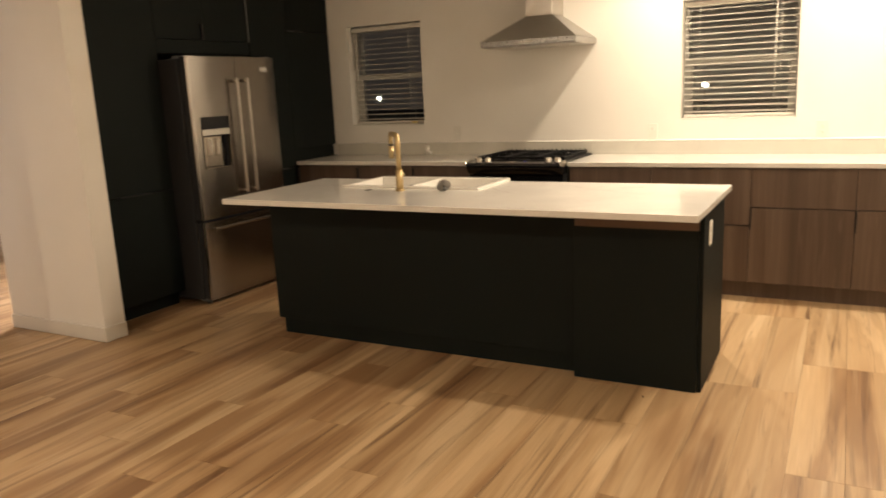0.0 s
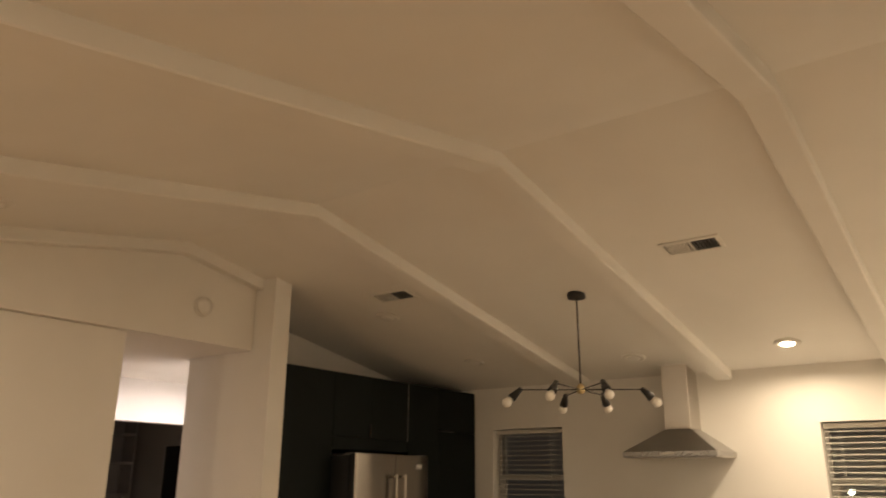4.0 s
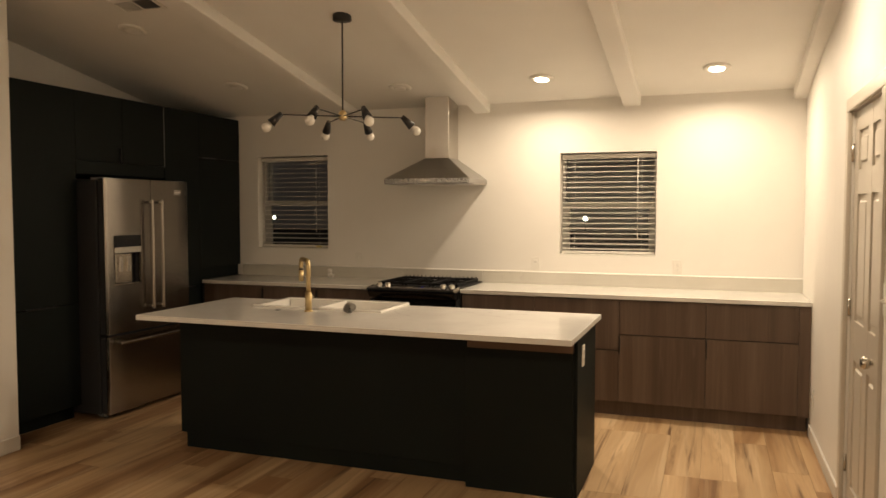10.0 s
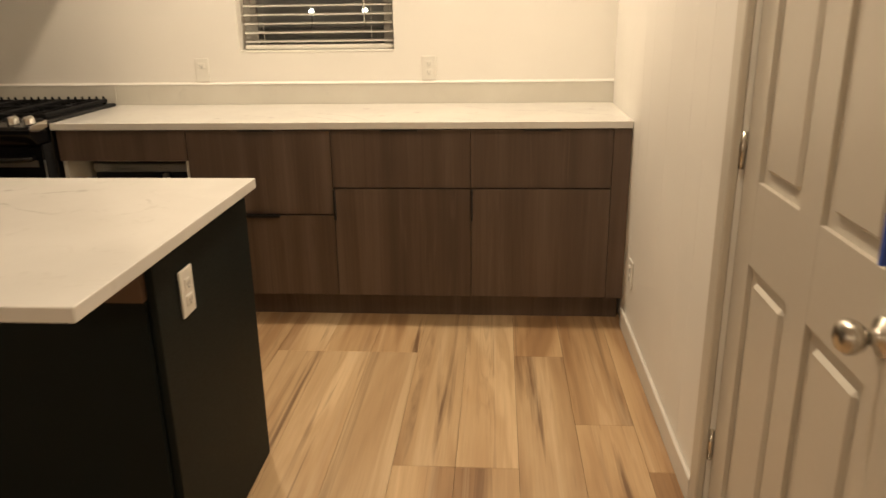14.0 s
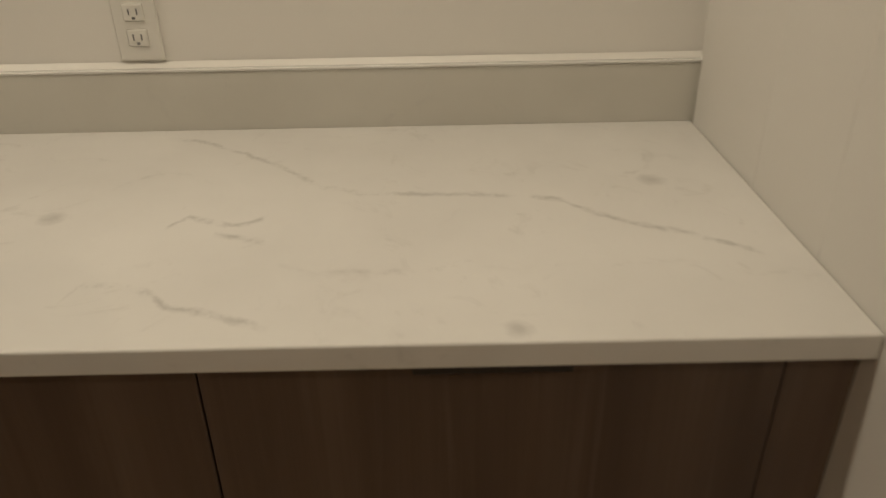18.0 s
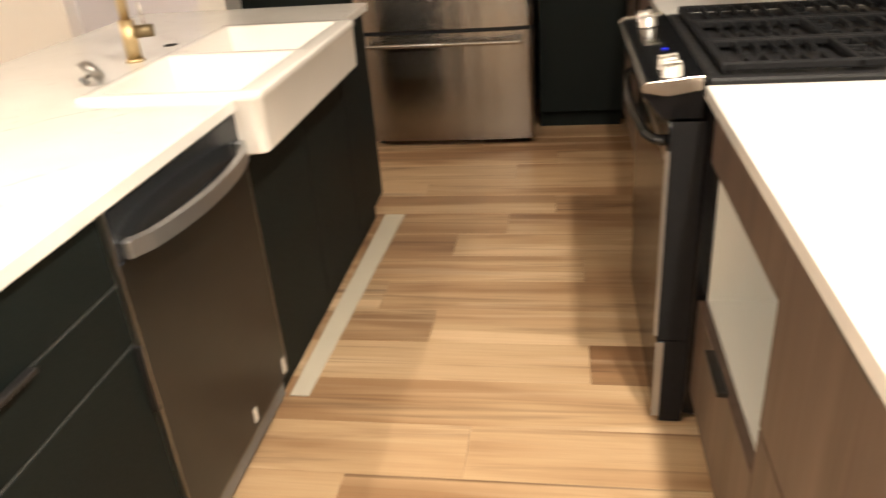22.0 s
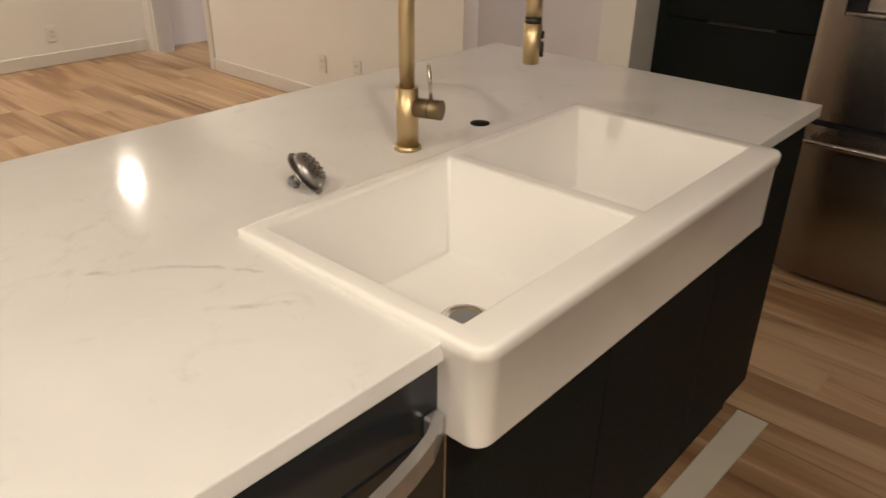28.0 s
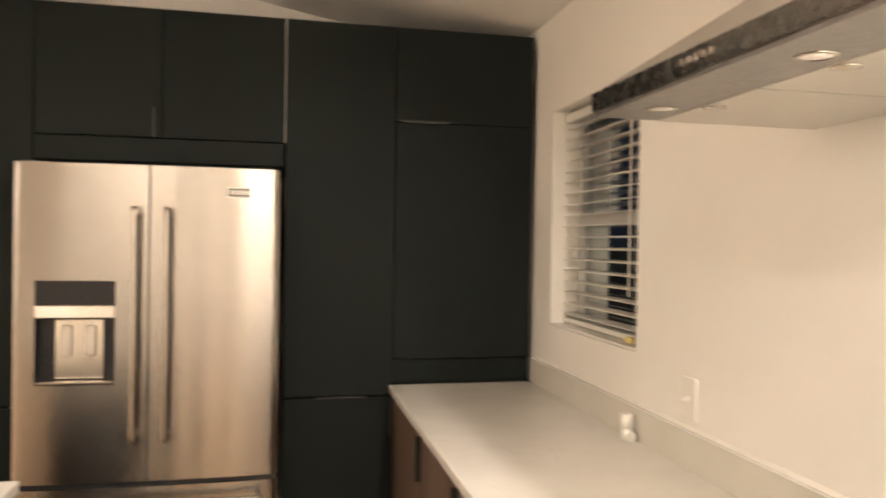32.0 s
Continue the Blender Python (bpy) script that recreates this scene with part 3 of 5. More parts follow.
def beam(x, width, y_end=0.0):
    d = 0.078
    o = [(y_end, ceiling_z(y_end) - d), (RIDGE, zr - d), (SOUTH, ceiling_z(SOUTH) - d),
         (SOUTH, ceiling_z(SOUTH) + 0.01), (RIDGE, zr + 0.01), (y_end, ceiling_z(y_end) + 0.01)]
    return solo("beam", extruded(o, "x", x - width / 2, x + width / 2, 0.006), CEIL, "white boxed ceiling beam", "beam", "structure", "ceiling beams")


for bx in (-1.29, -2.555, -3.81):
    beam(bx, 0.14)
beam(-0.05, 0.10)
beam(WEST + 0.09, 0.08, COLY0)

# panelling boards on the east wall
GROOVES = [-6.95, -6.75, -6.5, -6.35, -6.05, -5.85, -5.65, -5.35, -5.15, -4.95, -4.63, -4.45, -4.25, -3.95, -3.75, -3.47, -3.35, -3.22]


def board(y0, y1, z0):
    h = max(ceiling_z(y0), ceiling_z(y1)) + 0.02
    part("board", box(-0.008, -0.0005, y0 + 0.0003, y1 - 0.0003, z0, h, 0.0007), WALL, wall_east)


edges = [SOUTH] + GROOVES + [DY0 - 0.086]
for a, b in zip(edges, edges[1:]):
    board(a, b, 0.0)
edges = [DY1 + 0.07, -1.72, -1.55, -1.25, -0.95, -0.78, -0.5, -0.3, -0.03]
for a, b in zip(edges, edges[1:]):
    board(a, b, 0.0)
for a, b in ((DY0 - 0.084, -2.6), (-2.6, -2.3), (-2.3, DY1 + 0.068)):
    board(a, b, DZ + 0.07)


def baseboard(x0, x1, y0, y1, h=0.085):
    solo("baseboard", box(x0, x1, y0, y1, 0.0, h, 0.004), BASEP, "white painted baseboard", "baseboard")


baseboard(-0.022, -0.0085, DY1 + 0.072, -0.66)
baseboard(-0.022, -0.0085, SOUTH + 0.016, DY0 - 0.088)
baseboard(WEST + 0.0005, WEST + 0.015, OY1 + 0.062, HALL0, 0.095)
baseboard(WEST + 0.016, -0.023, SOUTH + 0.0005, SOUTH + 0.015, 0.095)
baseboard(-5.79, COLX, COLY0 - 0.015, COLY0 - 0.0005, 0.095)
baseboard(COLX + 0.0005, COLX + 0.015, COLY0 - 0.015, COLY1, 0.095)
baseboard(-6.3995, -6.385, -7.24, -3.35, 0.11)

# six-panel door and its casing
door = thing("door_1", (0.03, (DY0 + DY1) / 2, 0.0), "closed greige six-panel interior door with a round knob", "door", kind="structure")
X0 = 0.012
yw = DY1 - DY0
rails = [(0.012, 0.155), (0.80, 0.995), (1.62, 1.74), (1.93, DZ - 0.006)]
stile, mid = 0.105, 0.10
bm = bmesh.new()
for a, b in ((DY0 + 0.004, DY0 + stile), (DY0 + (yw - mid) / 2, DY0 + (yw + mid) / 2), (DY1 - stile, DY1 - 0.004)):
    box(X0, X0 + 0.035, a, b, 0.012, DZ - 0.006, into=bm)
for z0, z1 in rails:
    box(X0 + 0.0005, X0 + 0.0865, DY0 + stile, DY0 + (yw - mid) / 2, z0, z1, into=bm)
    box(X0 + 0.0005, X0 + 0.0865, DY0 + (yw + mid) / 2, DY1 - stile, z0, z1, into=bm)
part("door_leaf", bm, DOORP, door)
for z0, z1 in ((0.155, 0.80), (0.995, 1.62), (1.74, 1.93)):
    for a, b in ((DY0 + stile, DY0 + (yw - mid) / 2), (DY0 + (yw + mid) / 2, DY1 - stile)):
        bm = box(X0 + 0.012, X0 + 0.03, a, b, z0, z1)
        box(X0 + 0.002, X0 + 0.02, a + 0.032, b - 0.032, z0 + 0.032, z1 - 0.032, 0.009, 1, bm)
        part("door_panel", bm, DOORP, door)
ky, kz = DY0 + 0.072, 0.900
knob = part("door_knob", lathe([(0.033, 0.0), (0.033, 0.006), (0.014, 0.012), (0.012, 0.03), (0.022, 0.036), (0.028, 0.048), (0.028, 0.06), (0.02, 0.07), (0.004, 0.072)],
            Matrix.Translation((X0, ky, kz)) @ Matrix.Rotation(-math.pi / 2, 4, "Y")), NICKEL, door, "satin nickel round knob")
for hz in (0.25, 1.05, 1.83):
    part("hinge", rod((0.004, DY1 - 0.002, hz - 0.045), (0.004, DY1 - 0.002, hz + 0.045), 0.007), NICKEL, door)
part("blue_tape", box(X0 - 0.013, X0 - 0.0003, -2.715, -2.707, 1.005, 1.085), BLUETAPE, door, "small strip of blue painter's tape")
casing = thing("door_casing", (-0.01, (DY0 + DY1) / 2, 0.0), "greige painted door casing", "door frame", kind="structure")
part("jamb", box(-0.022, 0.0, DY0 - 0.084, DY0, 0.0, DZ + 0.0, 0.004), DOORP, casing)
part("jamb", box(-0.022, 0.0, DY1, DY1 + 0.068, 0.0, DZ + 0.0, 0.004), DOORP, casing)
part("head", box(-0.022, 0.0, DY0 - 0.084, DY1 + 0.068, DZ + 0.001, DZ + 0.069, 0.004), DOORP, casing)
part("stop", box(0.0475, 0.06, DY0 + 0.0005, DY0 + 0.02, 0.0, DZ - 0.001), DOORP, casing)
part("stop", box(0.0475, 0.06, DY1 - 0.02, DY1 - 0.0005, 0.0, DZ - 0.001), DOORP, casing)
part("threshold", box(-0.02, 0.10, DY0, DY1, -0.008, 0.008, 0.003), NICKEL, casing)
solo("wall_behind_door", box(0.10, 0.139, DY0, DY1, 0.0, DZ), WALL, "wall closing the doorway behind the door", "wall")

# cased doorway in the west wall
frame2 = thing("door_frame_hall", (WEST, (OY0 + OY1) / 2, 0.0), "white cased doorway without a door, opening to the hall", "door frame", kind="structure")
part("jamb", box(WEST - 0.13, WEST + 0.016, OY1, OY1 + 0.06, 0.0, 2.04, 0.004), BASEP, frame2)
part("jamb", box(WEST - 0.13, WEST + 0.016, OY0 - 0.06, OY0, 0.0, 2.04, 0.004), BASEP, frame2)
part("head", box(WEST - 0.13, WEST + 0.016, OY0 - 0.06, OY1 + 0.06, 2.041, 2.10, 0.004), BASEP, frame2)

# ---- windows, blinds, night outside ----


def window(index, win, tilt):
    x0, x1, z0, z1 = win
    w = thing("window_%d" % index, ((x0 + x1) / 2, 0.13, z0), "white vinyl single-hung window with night outside", "window", kind="structure")
    fr = 0.03
    bm = box(x0, x0 + fr, 0.120, 0.173, z0, z1)
    box(x1 - fr, x1, 0.120, 0.173, z0, z1, into=bm)
    box(x0 + fr, x1 - fr, 0.120, 0.173, z0, z0 + fr, into=bm)
    box(x0 + fr, x1 - fr, 0.120, 0.173, z1 - fr, z1, into=bm)
    part("window_frame", bm, VINYL, w)
    zm = (z0 + z1) / 2 - 0.005
    part("meeting_rail", box(x0 + fr, x1 - fr, 0.107, 0.165, zm - 0.024, zm + 0.024, 0.004), VINYL, w)
    for a, b, y in ((z0 + fr, zm - 0.024, 0.131), (zm + 0.024, z1 - fr, 0.153)):
        p = part("pane", box(x0 + fr + (0.036 if y < 0.14 else 0.0005), x1 - fr - (0.036 if y < 0.14 else 0.0005), y, y + 0.004, a, b), GLASS, w)
        p.visible_shadow = False
        inner = part("pane", box(x0 + fr + (0.036 if y < 0.14 else 0.0005), x1 - fr - (0.036 if y < 0.14 else 0.0005), y - 0.0085, y - 0.0055, a, b), GLASS, w)
        inner.visible_shadow = False
    for a, b in ((x0 + fr, x0 + fr + 0.035), (x1 - fr - 0.035, x1 - fr)):
        part("sash_stile", box(a, b, 0.1205, 0.145, z0 + fr, zm - 0.0245, 0.003), VINYL, w)
    part("window_sill", box(x0 + 0.0005, x1 - 0.0005, 0.001, 0.1195, z0 + 0.0005, z0 + 0.012, 0.003), BLIND, w)
    bl = thing("window_blind", ((x0 + x1) / 2, 0.05, z0), "white horizontal slatted blind, lowered with open slats", "blind", "window blinds")
    part("headrail", box(x0 + 0.008, x1 - 0.008, 0.050, 0.100, z1 - 0.048, z1 - 0.012, 0.003), BLIND, bl)
    n = 18
    zb, zt = z0 + 0.055, z1 - 0.07
    for k in range(n):
        z = zb + (zt - zb) * k / (n - 1)
        bm = box(x0 + 0.012, x1 - 0.012, -0.024, 0.024, -0.0015, 0.0015)
        bm.transform(Matrix.Translation((0, 0.076, z)) @ Matrix.Rotation(radians(tilt + random.uniform(-1.5, 1.5)), 4, "X"))
        part("slat", bm, BLIND, bl)
    part("bottom_rail", box(x0 + 0.012, x1 - 0.012, 0.052, 0.100, z0 + 0.016, z0 + 0.036, 0.004), BLIND, bl)
    for f in (0.15, 0.85):
        cx = x0 + (x1 - x0) * f
        part("ladder_cord", rod((cx, 0.0505, z0 + 0.03), (cx, 0.0505, z1 - 0.045), 0.0014, seg=8), BLIND, bl)
    part("tilt_wand", rod((x1 - 0.15, 0.046, z1 - 0.72), (x1 - 0.15, 0.046, z1 - 0.046), 0.0035, seg=8), PLASTIC, bl)


window(1, W1, 6)
window(2, W2, 8)
solo("backdrop", box(-90.0, 60.0, 62.0, 62.5, -1.0, 30.0), HAZE, "dim brownish glowing backdrop outside the windows", "backdrop")
solo("ground", box(-200.0, 200.0, 0.32, 200.0, -0.5, -0.3), NIGHT, "dark ground outside at night", "ground")


def garden_lamp(x, y, z):
    """A light far off in the dark, on a short post."""
    g = thing("garden_lamp", (x, y, -0.3), "lit lamp on a post far off in the dark garden", "lamp", "far garden lamps")
    part("post", rod((x, y, -0.3), (x, y, z - 0.13), 0.03, seg=8), BLKMETAL, g)
    part("lamp_head", lathe([(0.06, z - 0.13), (0.15, z - 0.06), (0.16, z + 0.04), (0.08, z + 0.14), (0.01, z + 0.15)], Matrix.Translation((x, y, 0)), 14), FARLAMP, g, "glowing pale lamp head")


for gx in (-8.4, -11.6, -31.5):
    garden_lamp(gx, 42.0, 1.06)

# ---- downlights, vents, detectors ----


def downlight(x, y, lit):
    d = thing("downlight", (x, y, ceiling_z(y)), "round white recessed downlight, %s" % ("lit warm" if lit else "switched off"), "ceiling light", "recessed downlights")
    place = Matrix.Translation((x, y, ceiling_z(y))) @ Matrix.Rotation(-SLOPE if y > RIDGE else SLOPE, 4, "X")
    part("trim_ring", lathe([(0.096, 0.004), (0.096, -0.006), (0.088, -0.014), (0.060, -0.016), (0.053, -0.010)], place), PLASTIC, d)
    part("lens", lathe([(0.053, -0.009), (0.052, -0.0155), (0.04, -0.018), (0.002, -0.018)], place), LENS_ON if lit else LENS_OFF, d)


for lx, ly, lw in LIT:
    downlight(lx, ly, True)
# Fixtures made up to go with the hall lamps; none is seen.
for lx, ly, lw in HALL_LIT:
    d = thing("unseen_hall_light", (lx, ly, 2.44), "flush round hall ceiling light added out of view, lit", "ceiling light", "hall ceiling lights")
    spot = Matrix.Translation((lx, ly, 0.0))
    part("base", lathe([(0.150, 2.4795), (0.150, 2.440), (0.130, 2.432)], spot, 32), PLASTIC, d)
    part("diffuser", lathe([(0.129, 2.4335), (0.110, 2.428), (0.002, 2.424)], spot, 32), LENS_HALL, d, "lit round diffuser")
for lx, ly in UNLIT:
    downlight(lx, ly, False)


def ceiling_vent(x, y, half):
    v = thing("ceiling_vent", (x, y, ceiling_z(y)), "white ceiling register with half its louvres open and dark", "vent", "ceiling vents")
    m = Matrix.Translation((x, y, ceiling_z(y))) @ Matrix.Rotation(-SLOPE, 4, "X")
    lx, ly = 0.17, 0.085

    def local(bm):
        bm.transform(m)
        return bm
    bm = box(-lx, lx, -ly, -ly + 0.022, -0.009, 0.004)
    box(-lx, lx, ly - 0.022, ly, -0.009, 0.004, into=bm)
    box(-lx, -lx + 0.022, -ly + 0.022, ly - 0.022, -0.009, 0.004, into=bm)
    box(lx - 0.022, lx, -ly + 0.022, ly - 0.022, -0.009, 0.004, into=bm)
    part("frame", local(bm), PLASTIC, v)
    part("backing", local(box(-lx + 0.02, lx - 0.02, -ly + 0.02, ly - 0.02, -0.002, 0.002)), DUCTDARK, v)
    part("divider", local(box(-0.006, 0.006, -ly + 0.022, ly - 0.022, -0.009, -0.003)), PLASTIC, v)
    for k in range(11):
        px = -lx + 0.034 + k * 0.0115
        s = box(-0.0055, 0.0055, -ly + 0.022, ly - 0.022, -0.0007, 0.0007)
        s.transform(m @ Matrix.Translation((px, 0, -0.006)) @ Matrix.Rotation(radians(18), 4, "Y"))
        part("louvre", s, PLASTIC, v)
    for k in range(6):
        px = 0.02 + k * 0.022
        s = box(-0.0055, 0.0055, -ly + 0.022, ly - 0.022, -0.0007, 0.0007)
        s.transform(m @ Matrix.Translation((px, 0, -0.006)) @ Matrix.Rotation(radians(78), 4, "Y"))
        part("louvre", s, GREYPL, v)


ceiling_vent(-2.002, -2.262, 0)
ceiling_vent(-4.215, -2.29, 0)
det = thing("smoke_detector", (WEST + 0.05, -3.34, 2.715), "round white smoke detector on the header", "smoke detector")
pl = Matrix.Translation((WEST + 0.05, -3.34, 2.715)) @ Matrix.Rotation(math.pi / 2, 4, "Y")
part("base", lathe([(0.07, -0.002), (0.07, 0.012), (0.064, 0.016)], pl), PLASTIC, det)
part("cover", lathe([(0.06, 0.016), (0.056, 0.034), (0.03, 0.042), (0.002, 0.043)], pl), PLASTIC, det)
gr = thing("return_grille", (WEST + 0.05, -5.03, 2.55), "white wall return grille with dark slots", "vent")
gy0, gy1, gz0, gz1, gx = -5.2, -4.86, 2.56, 2.72, WEST + 0.05
bm = box(gx - 0.002, gx + 0.01, gy0, gy1, gz0, gz0 + 0.02)
box(gx - 0.002, gx + 0.01, gy0, gy1, gz1 - 0.02, gz1, into=bm)
box(gx - 0.002, gx + 0.01, gy0, gy0 + 0.02, gz0 + 0.02, gz1 - 0.02, into=bm)
box(gx - 0.002, gx + 0.01, gy1 - 0.02, gy1, gz0 + 0.02, gz1 - 0.02, into=bm)
part("frame", bm, PLASTIC, gr)
part("backing", box(gx - 0.001, gx + 0.002, gy0 + 0.02, gy1 - 0.02, gz0 + 0.02, gz1 - 0.02), DUCTDARK, gr)
for k in range(13):
    y = gy0 + 0.035 + k * 0.0225
    part("slat", box(gx + 0.003, gx + 0.008, y - 0.003, y + 0.003, gz0 + 0.02, gz1 - 0.02), PLASTIC, gr)


# ---- outlets and switches ----
def plate(name, centre, facing, label, toggles=0, sockets=0, w=0.072, h=0.116):
    """A wall plate; facing names the wall's outward axis."""
    t = thing(name, centre, label, "outlet" if sockets else "light switch", "outlets" if sockets else "light switches")
    turn = {"-y": 0, "+x": math.pi / 2, "-x": -math.pi / 2, "+y": math.pi}[facing]
    m = Matrix.Translation(centre) @ Matrix.Rotation(turn, 4, "Z")

    def local(bm):
        bm.transform(m)
        return bm
    part("cover_plate", local(box(-w / 2, w / 2, -0.007, -0.0003, -h / 2, h / 2, 0.003, 2)), PLASTIC, t)
    for k in range(sockets):
        z = 0.02 - 0.04 * k
        s = part("socket", local(box(-0.017, 0.017, -0.010, -0.006, z - 0.014, z + 0.014, 0.003, 2)), PLASTIC, t)
        bm = box(-0.0075, -0.0055, -0.0107, -0.0095, z - 0.004, z + 0.006)
        box(0.0055, 0.0075, -0.0107, -0.0095, z - 0.004, z + 0.006, into=bm)
        box(-0.0025, 0.0025, -0.0107, -0.0095, z - 0.011, z - 0.007, into=bm)
        part("slots", local(bm), GREYPL, s)
    for k in range(toggles):
        x = (k - (toggles - 1) / 2) * 0.046
        b = box(-0.005, 0.005, -0.012, 0.0, -0.005, 0.005, 0.001)
        b.transform(Matrix.Translation((x, -0.006, 0.002)) @ Matrix.Rotation(radians(28), 4, "X") @ Matrix.Diagonal((1, 1.6, 1, 1)))
        part("toggle", local(b), PLASTIC, t)
    return t


plate("wall_outlet", (-0.918, -0.0005, 1.087), "-y", "white duplex outlet above the backsplash", sockets=2)
plate("wall_outlet", (-2.077, -0.0005, 1.087), "-y", "blank white wall plate above the backsplash", sockets=1)
plate("wall_switch", (-3.748, -0.0005, 1.100), "-y", "white switch plate above the backsplash beside the range", toggles=1)
plate("wall_outlet", (-0.009, -0.81, 0.30), "-x", "white outlet low on the panelled wall", sockets=2)
plate("wall_outlet", (-0.009, -3.745, 0.64), "-x", "white outlet low on the panelled wall", sockets=2)
plate("wall_switch", (-0.009, -2.985, 1.19), "-x", "white two-toggle switch plate beside the door", toggles=2, w=0.13, h=0.13)
plate("wall_switch", (WEST + 0.0005, -4.015, 1.19), "+x", "white switch plate beside the hall opening", toggles=1)
plate("wall_outlet", (WEST + 0.0005, -5.02, 0.26), "+x", "white outlet low on the living room wall", sockets=2)
plate("wall_outlet", (WEST + 0.0005, -4.69, 0.28), "+x", "white outlet low on the living room wall", sockets=2)
plate("wall_outlet", (-4.35, SOUTH + 0.0005, 0.235), "+y", "white outlet low on the living room wall", sockets=2)
plate("wall_switch", (COLX - 0.07, COLY1 + 0.0005, 1.125), "+y", "white switch plate on the side of the wall end", toggles=1)
plate("wall_switch", (-6.3995, -4.75, 1.09), "+x", "white switch plate on the hall wall", toggles=1)
th = thing("thermostat", (WEST, -6.05, 1.13), "white wall control panel with two small boxes", "thermostat")
part("body", box(WEST + 0.0005, WEST + 0.022, -6.07, -6.0, 1.06, 1.17, 0.004), PLASTIC, th)
part("display", box(WEST + 0.022, WEST + 0.0235, -6.06, -6.01, 1.11, 1.15), GREYPL, th)
part("side_box", box(WEST + 0.0005, WEST + 0.03, -6.16, -6.09, 1.08, 1.16, 0.004), PLASTIC, th)

# ---- base cabinets on the north wall ----
CF = -0.625


def pull(parent, x0, x1, y, z0, z1, label="black edge pull"):
    part("pull", box(x0, x1, y - 0.02, y + 0.002, z0, z1, 0.0015), BLKMETAL, parent, label)


def base_unit(x0, x1, label, fronts, pulls, wood, group="base cabinets", niche=None):
    """fronts: (x0, x1, z0, z1); pulls: (x0, x1, z0, z1)."""
    u = thing("base_cabinet", ((x0 + x1) / 2, -0.31, 0.0), label, "cabinet", group)
    if niche:
        a, b = niche
        part("body", box(x0 + 0.001, x1 - 0.001, -0.604, -0.008, 0.112, a), MELA, u, "white melamine body under an open niche")
        part("niche_top", box(x0 + 0.001, x1 - 0.001, -0.604, -0.008, b, 0.884), MELA, u)
        part("niche_side", box(x0 + 0.001, x0 + 0.02, -0.604, -0.008, a, b), MELA, u)
        part("niche_side", box(x1 - 0.02, x1 - 0.001, -0.604, -0.008, a, b), MELA, u)
        part("niche_back", box(x0 + 0.02, x1 - 0.02, -0.03, -0.008, a, b), MELA, u)
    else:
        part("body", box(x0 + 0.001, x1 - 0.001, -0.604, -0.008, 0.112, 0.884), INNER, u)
    part("toe_kick", box(x0, x1, -0.572, -0.557, 0.0, 0.112), wood, u)
    for a, b, c, d in fronts:
        part("front", box(a + 0.0012, b - 0.0012, CF, -0.6045, c + 0.0012, d - 0.0012, 0.0012), wood, u)
    for a, b, c, d in pulls:
        pull(u, a, b, CF, c, d)
    return u


j0, j1, j2, j3, j4 = -0.085, -0.69, -1.30, -1.943, -2.534
f = thing("filler_panel", (j0 / 2, -0.31, 0.0), "narrow walnut-look filler strip against the wall", "panel")
part("strip", box(j0 + 0.001, -0.010, CF + 0.002, -0.60, 0.112, 0.884), WALNUT, f)
part("toe_kick", box(j0, -0.023, -0.572, -0.557, 0.0, 0.112), WALNUT, f)
zt, zj, zb = 0.878, 0.622, 0.114
for a, b in ((j1, j0), (j2, j1)):
    m_ = (a + b) / 2
    base_unit(a, b, "walnut-look base cabinet with a drawer over a door", [(a, b, zj, zt), (a, b, zb, zj - 0.004)],
              [(m_ - 0.08, m_ + 0.08, zt - 0.004, zt + 0.006), (a + 0.001, a + 0.009, zj - 0.145, zj - 0.006)], WALNUT)
m_ = (j3 + j2) / 2
base_unit(j3, j2, "walnut-look base cabinet with two deep drawers", [(j3, j2, 0.50, zt), (j3, j2, zb, 0.496)],
          [(m_ - 0.08, m_ + 0.08, zt - 0.004, zt + 0.006), (m_ - 0.075, m_ + 0.075, 0.488, 0.500)], WALNUT)
m_ = (j4 + j3) / 2
mwu = base_unit(j4, j3, "walnut-look base cabinet with an open white niche for a microwave",
                [(j4, j3, 0.742, zt), (j4, j3, zb, 0.39)], [(m_ - 0.075, m_ + 0.075, 0.384, 0.397)], WALNUT, niche=(0.40, 0.738))
mw = thing("microwave", (m_, -0.3, 0.401), "dark microwave oven with a silver frame set back in the niche", "microwave")
part("case", box(j4 + 0.05, j3 - 0.05, -0.42, -0.05, 0.403, 0.70, 0.006), GREYPL, mw)
part("door", box(j4 + 0.052, j3 - 0.17, -0.44, -0.421, 0.412, 0.695, 0.004), DARKPL, mw)
part("door_frame", box(j4 + 0.052, j3 - 0.055, -0.447, -0.4405, 0.655, 0.695, 0.002), STEEL_X, mw)
part("handle", box(j3 - 0.20, j3 - 0.175, -0.47, -0.4405, 0.42, 0.65, 0.004), STEEL_V, mw)
part("control_panel", box(j3 - 0.168, j3 - 0.052, -0.44, -0.421, 0.412, 0.652, 0.003), DARKPL, mw)

l0, l1, l2, l3 = -3.302, -3.852, -4.39, -5.012
for a, b, gname in ((l1, l0, ""), (l2, l1, ""), (l3, l2, "")):
    base_unit(a, b, "walnut-look base cabinet with a full door beside the range", [(a, b, zb, zt)],
              [(a + 0.001, a + 0.009, zt - 0.175, zt - 0.02)], WALNUT)


def slab(name, outline, label, stone, z0=0.884, z1=0.914):
    return solo(name, extruded(outline, "z", z0, z1, 0.0025, 2), stone, label, "countertop", "object")


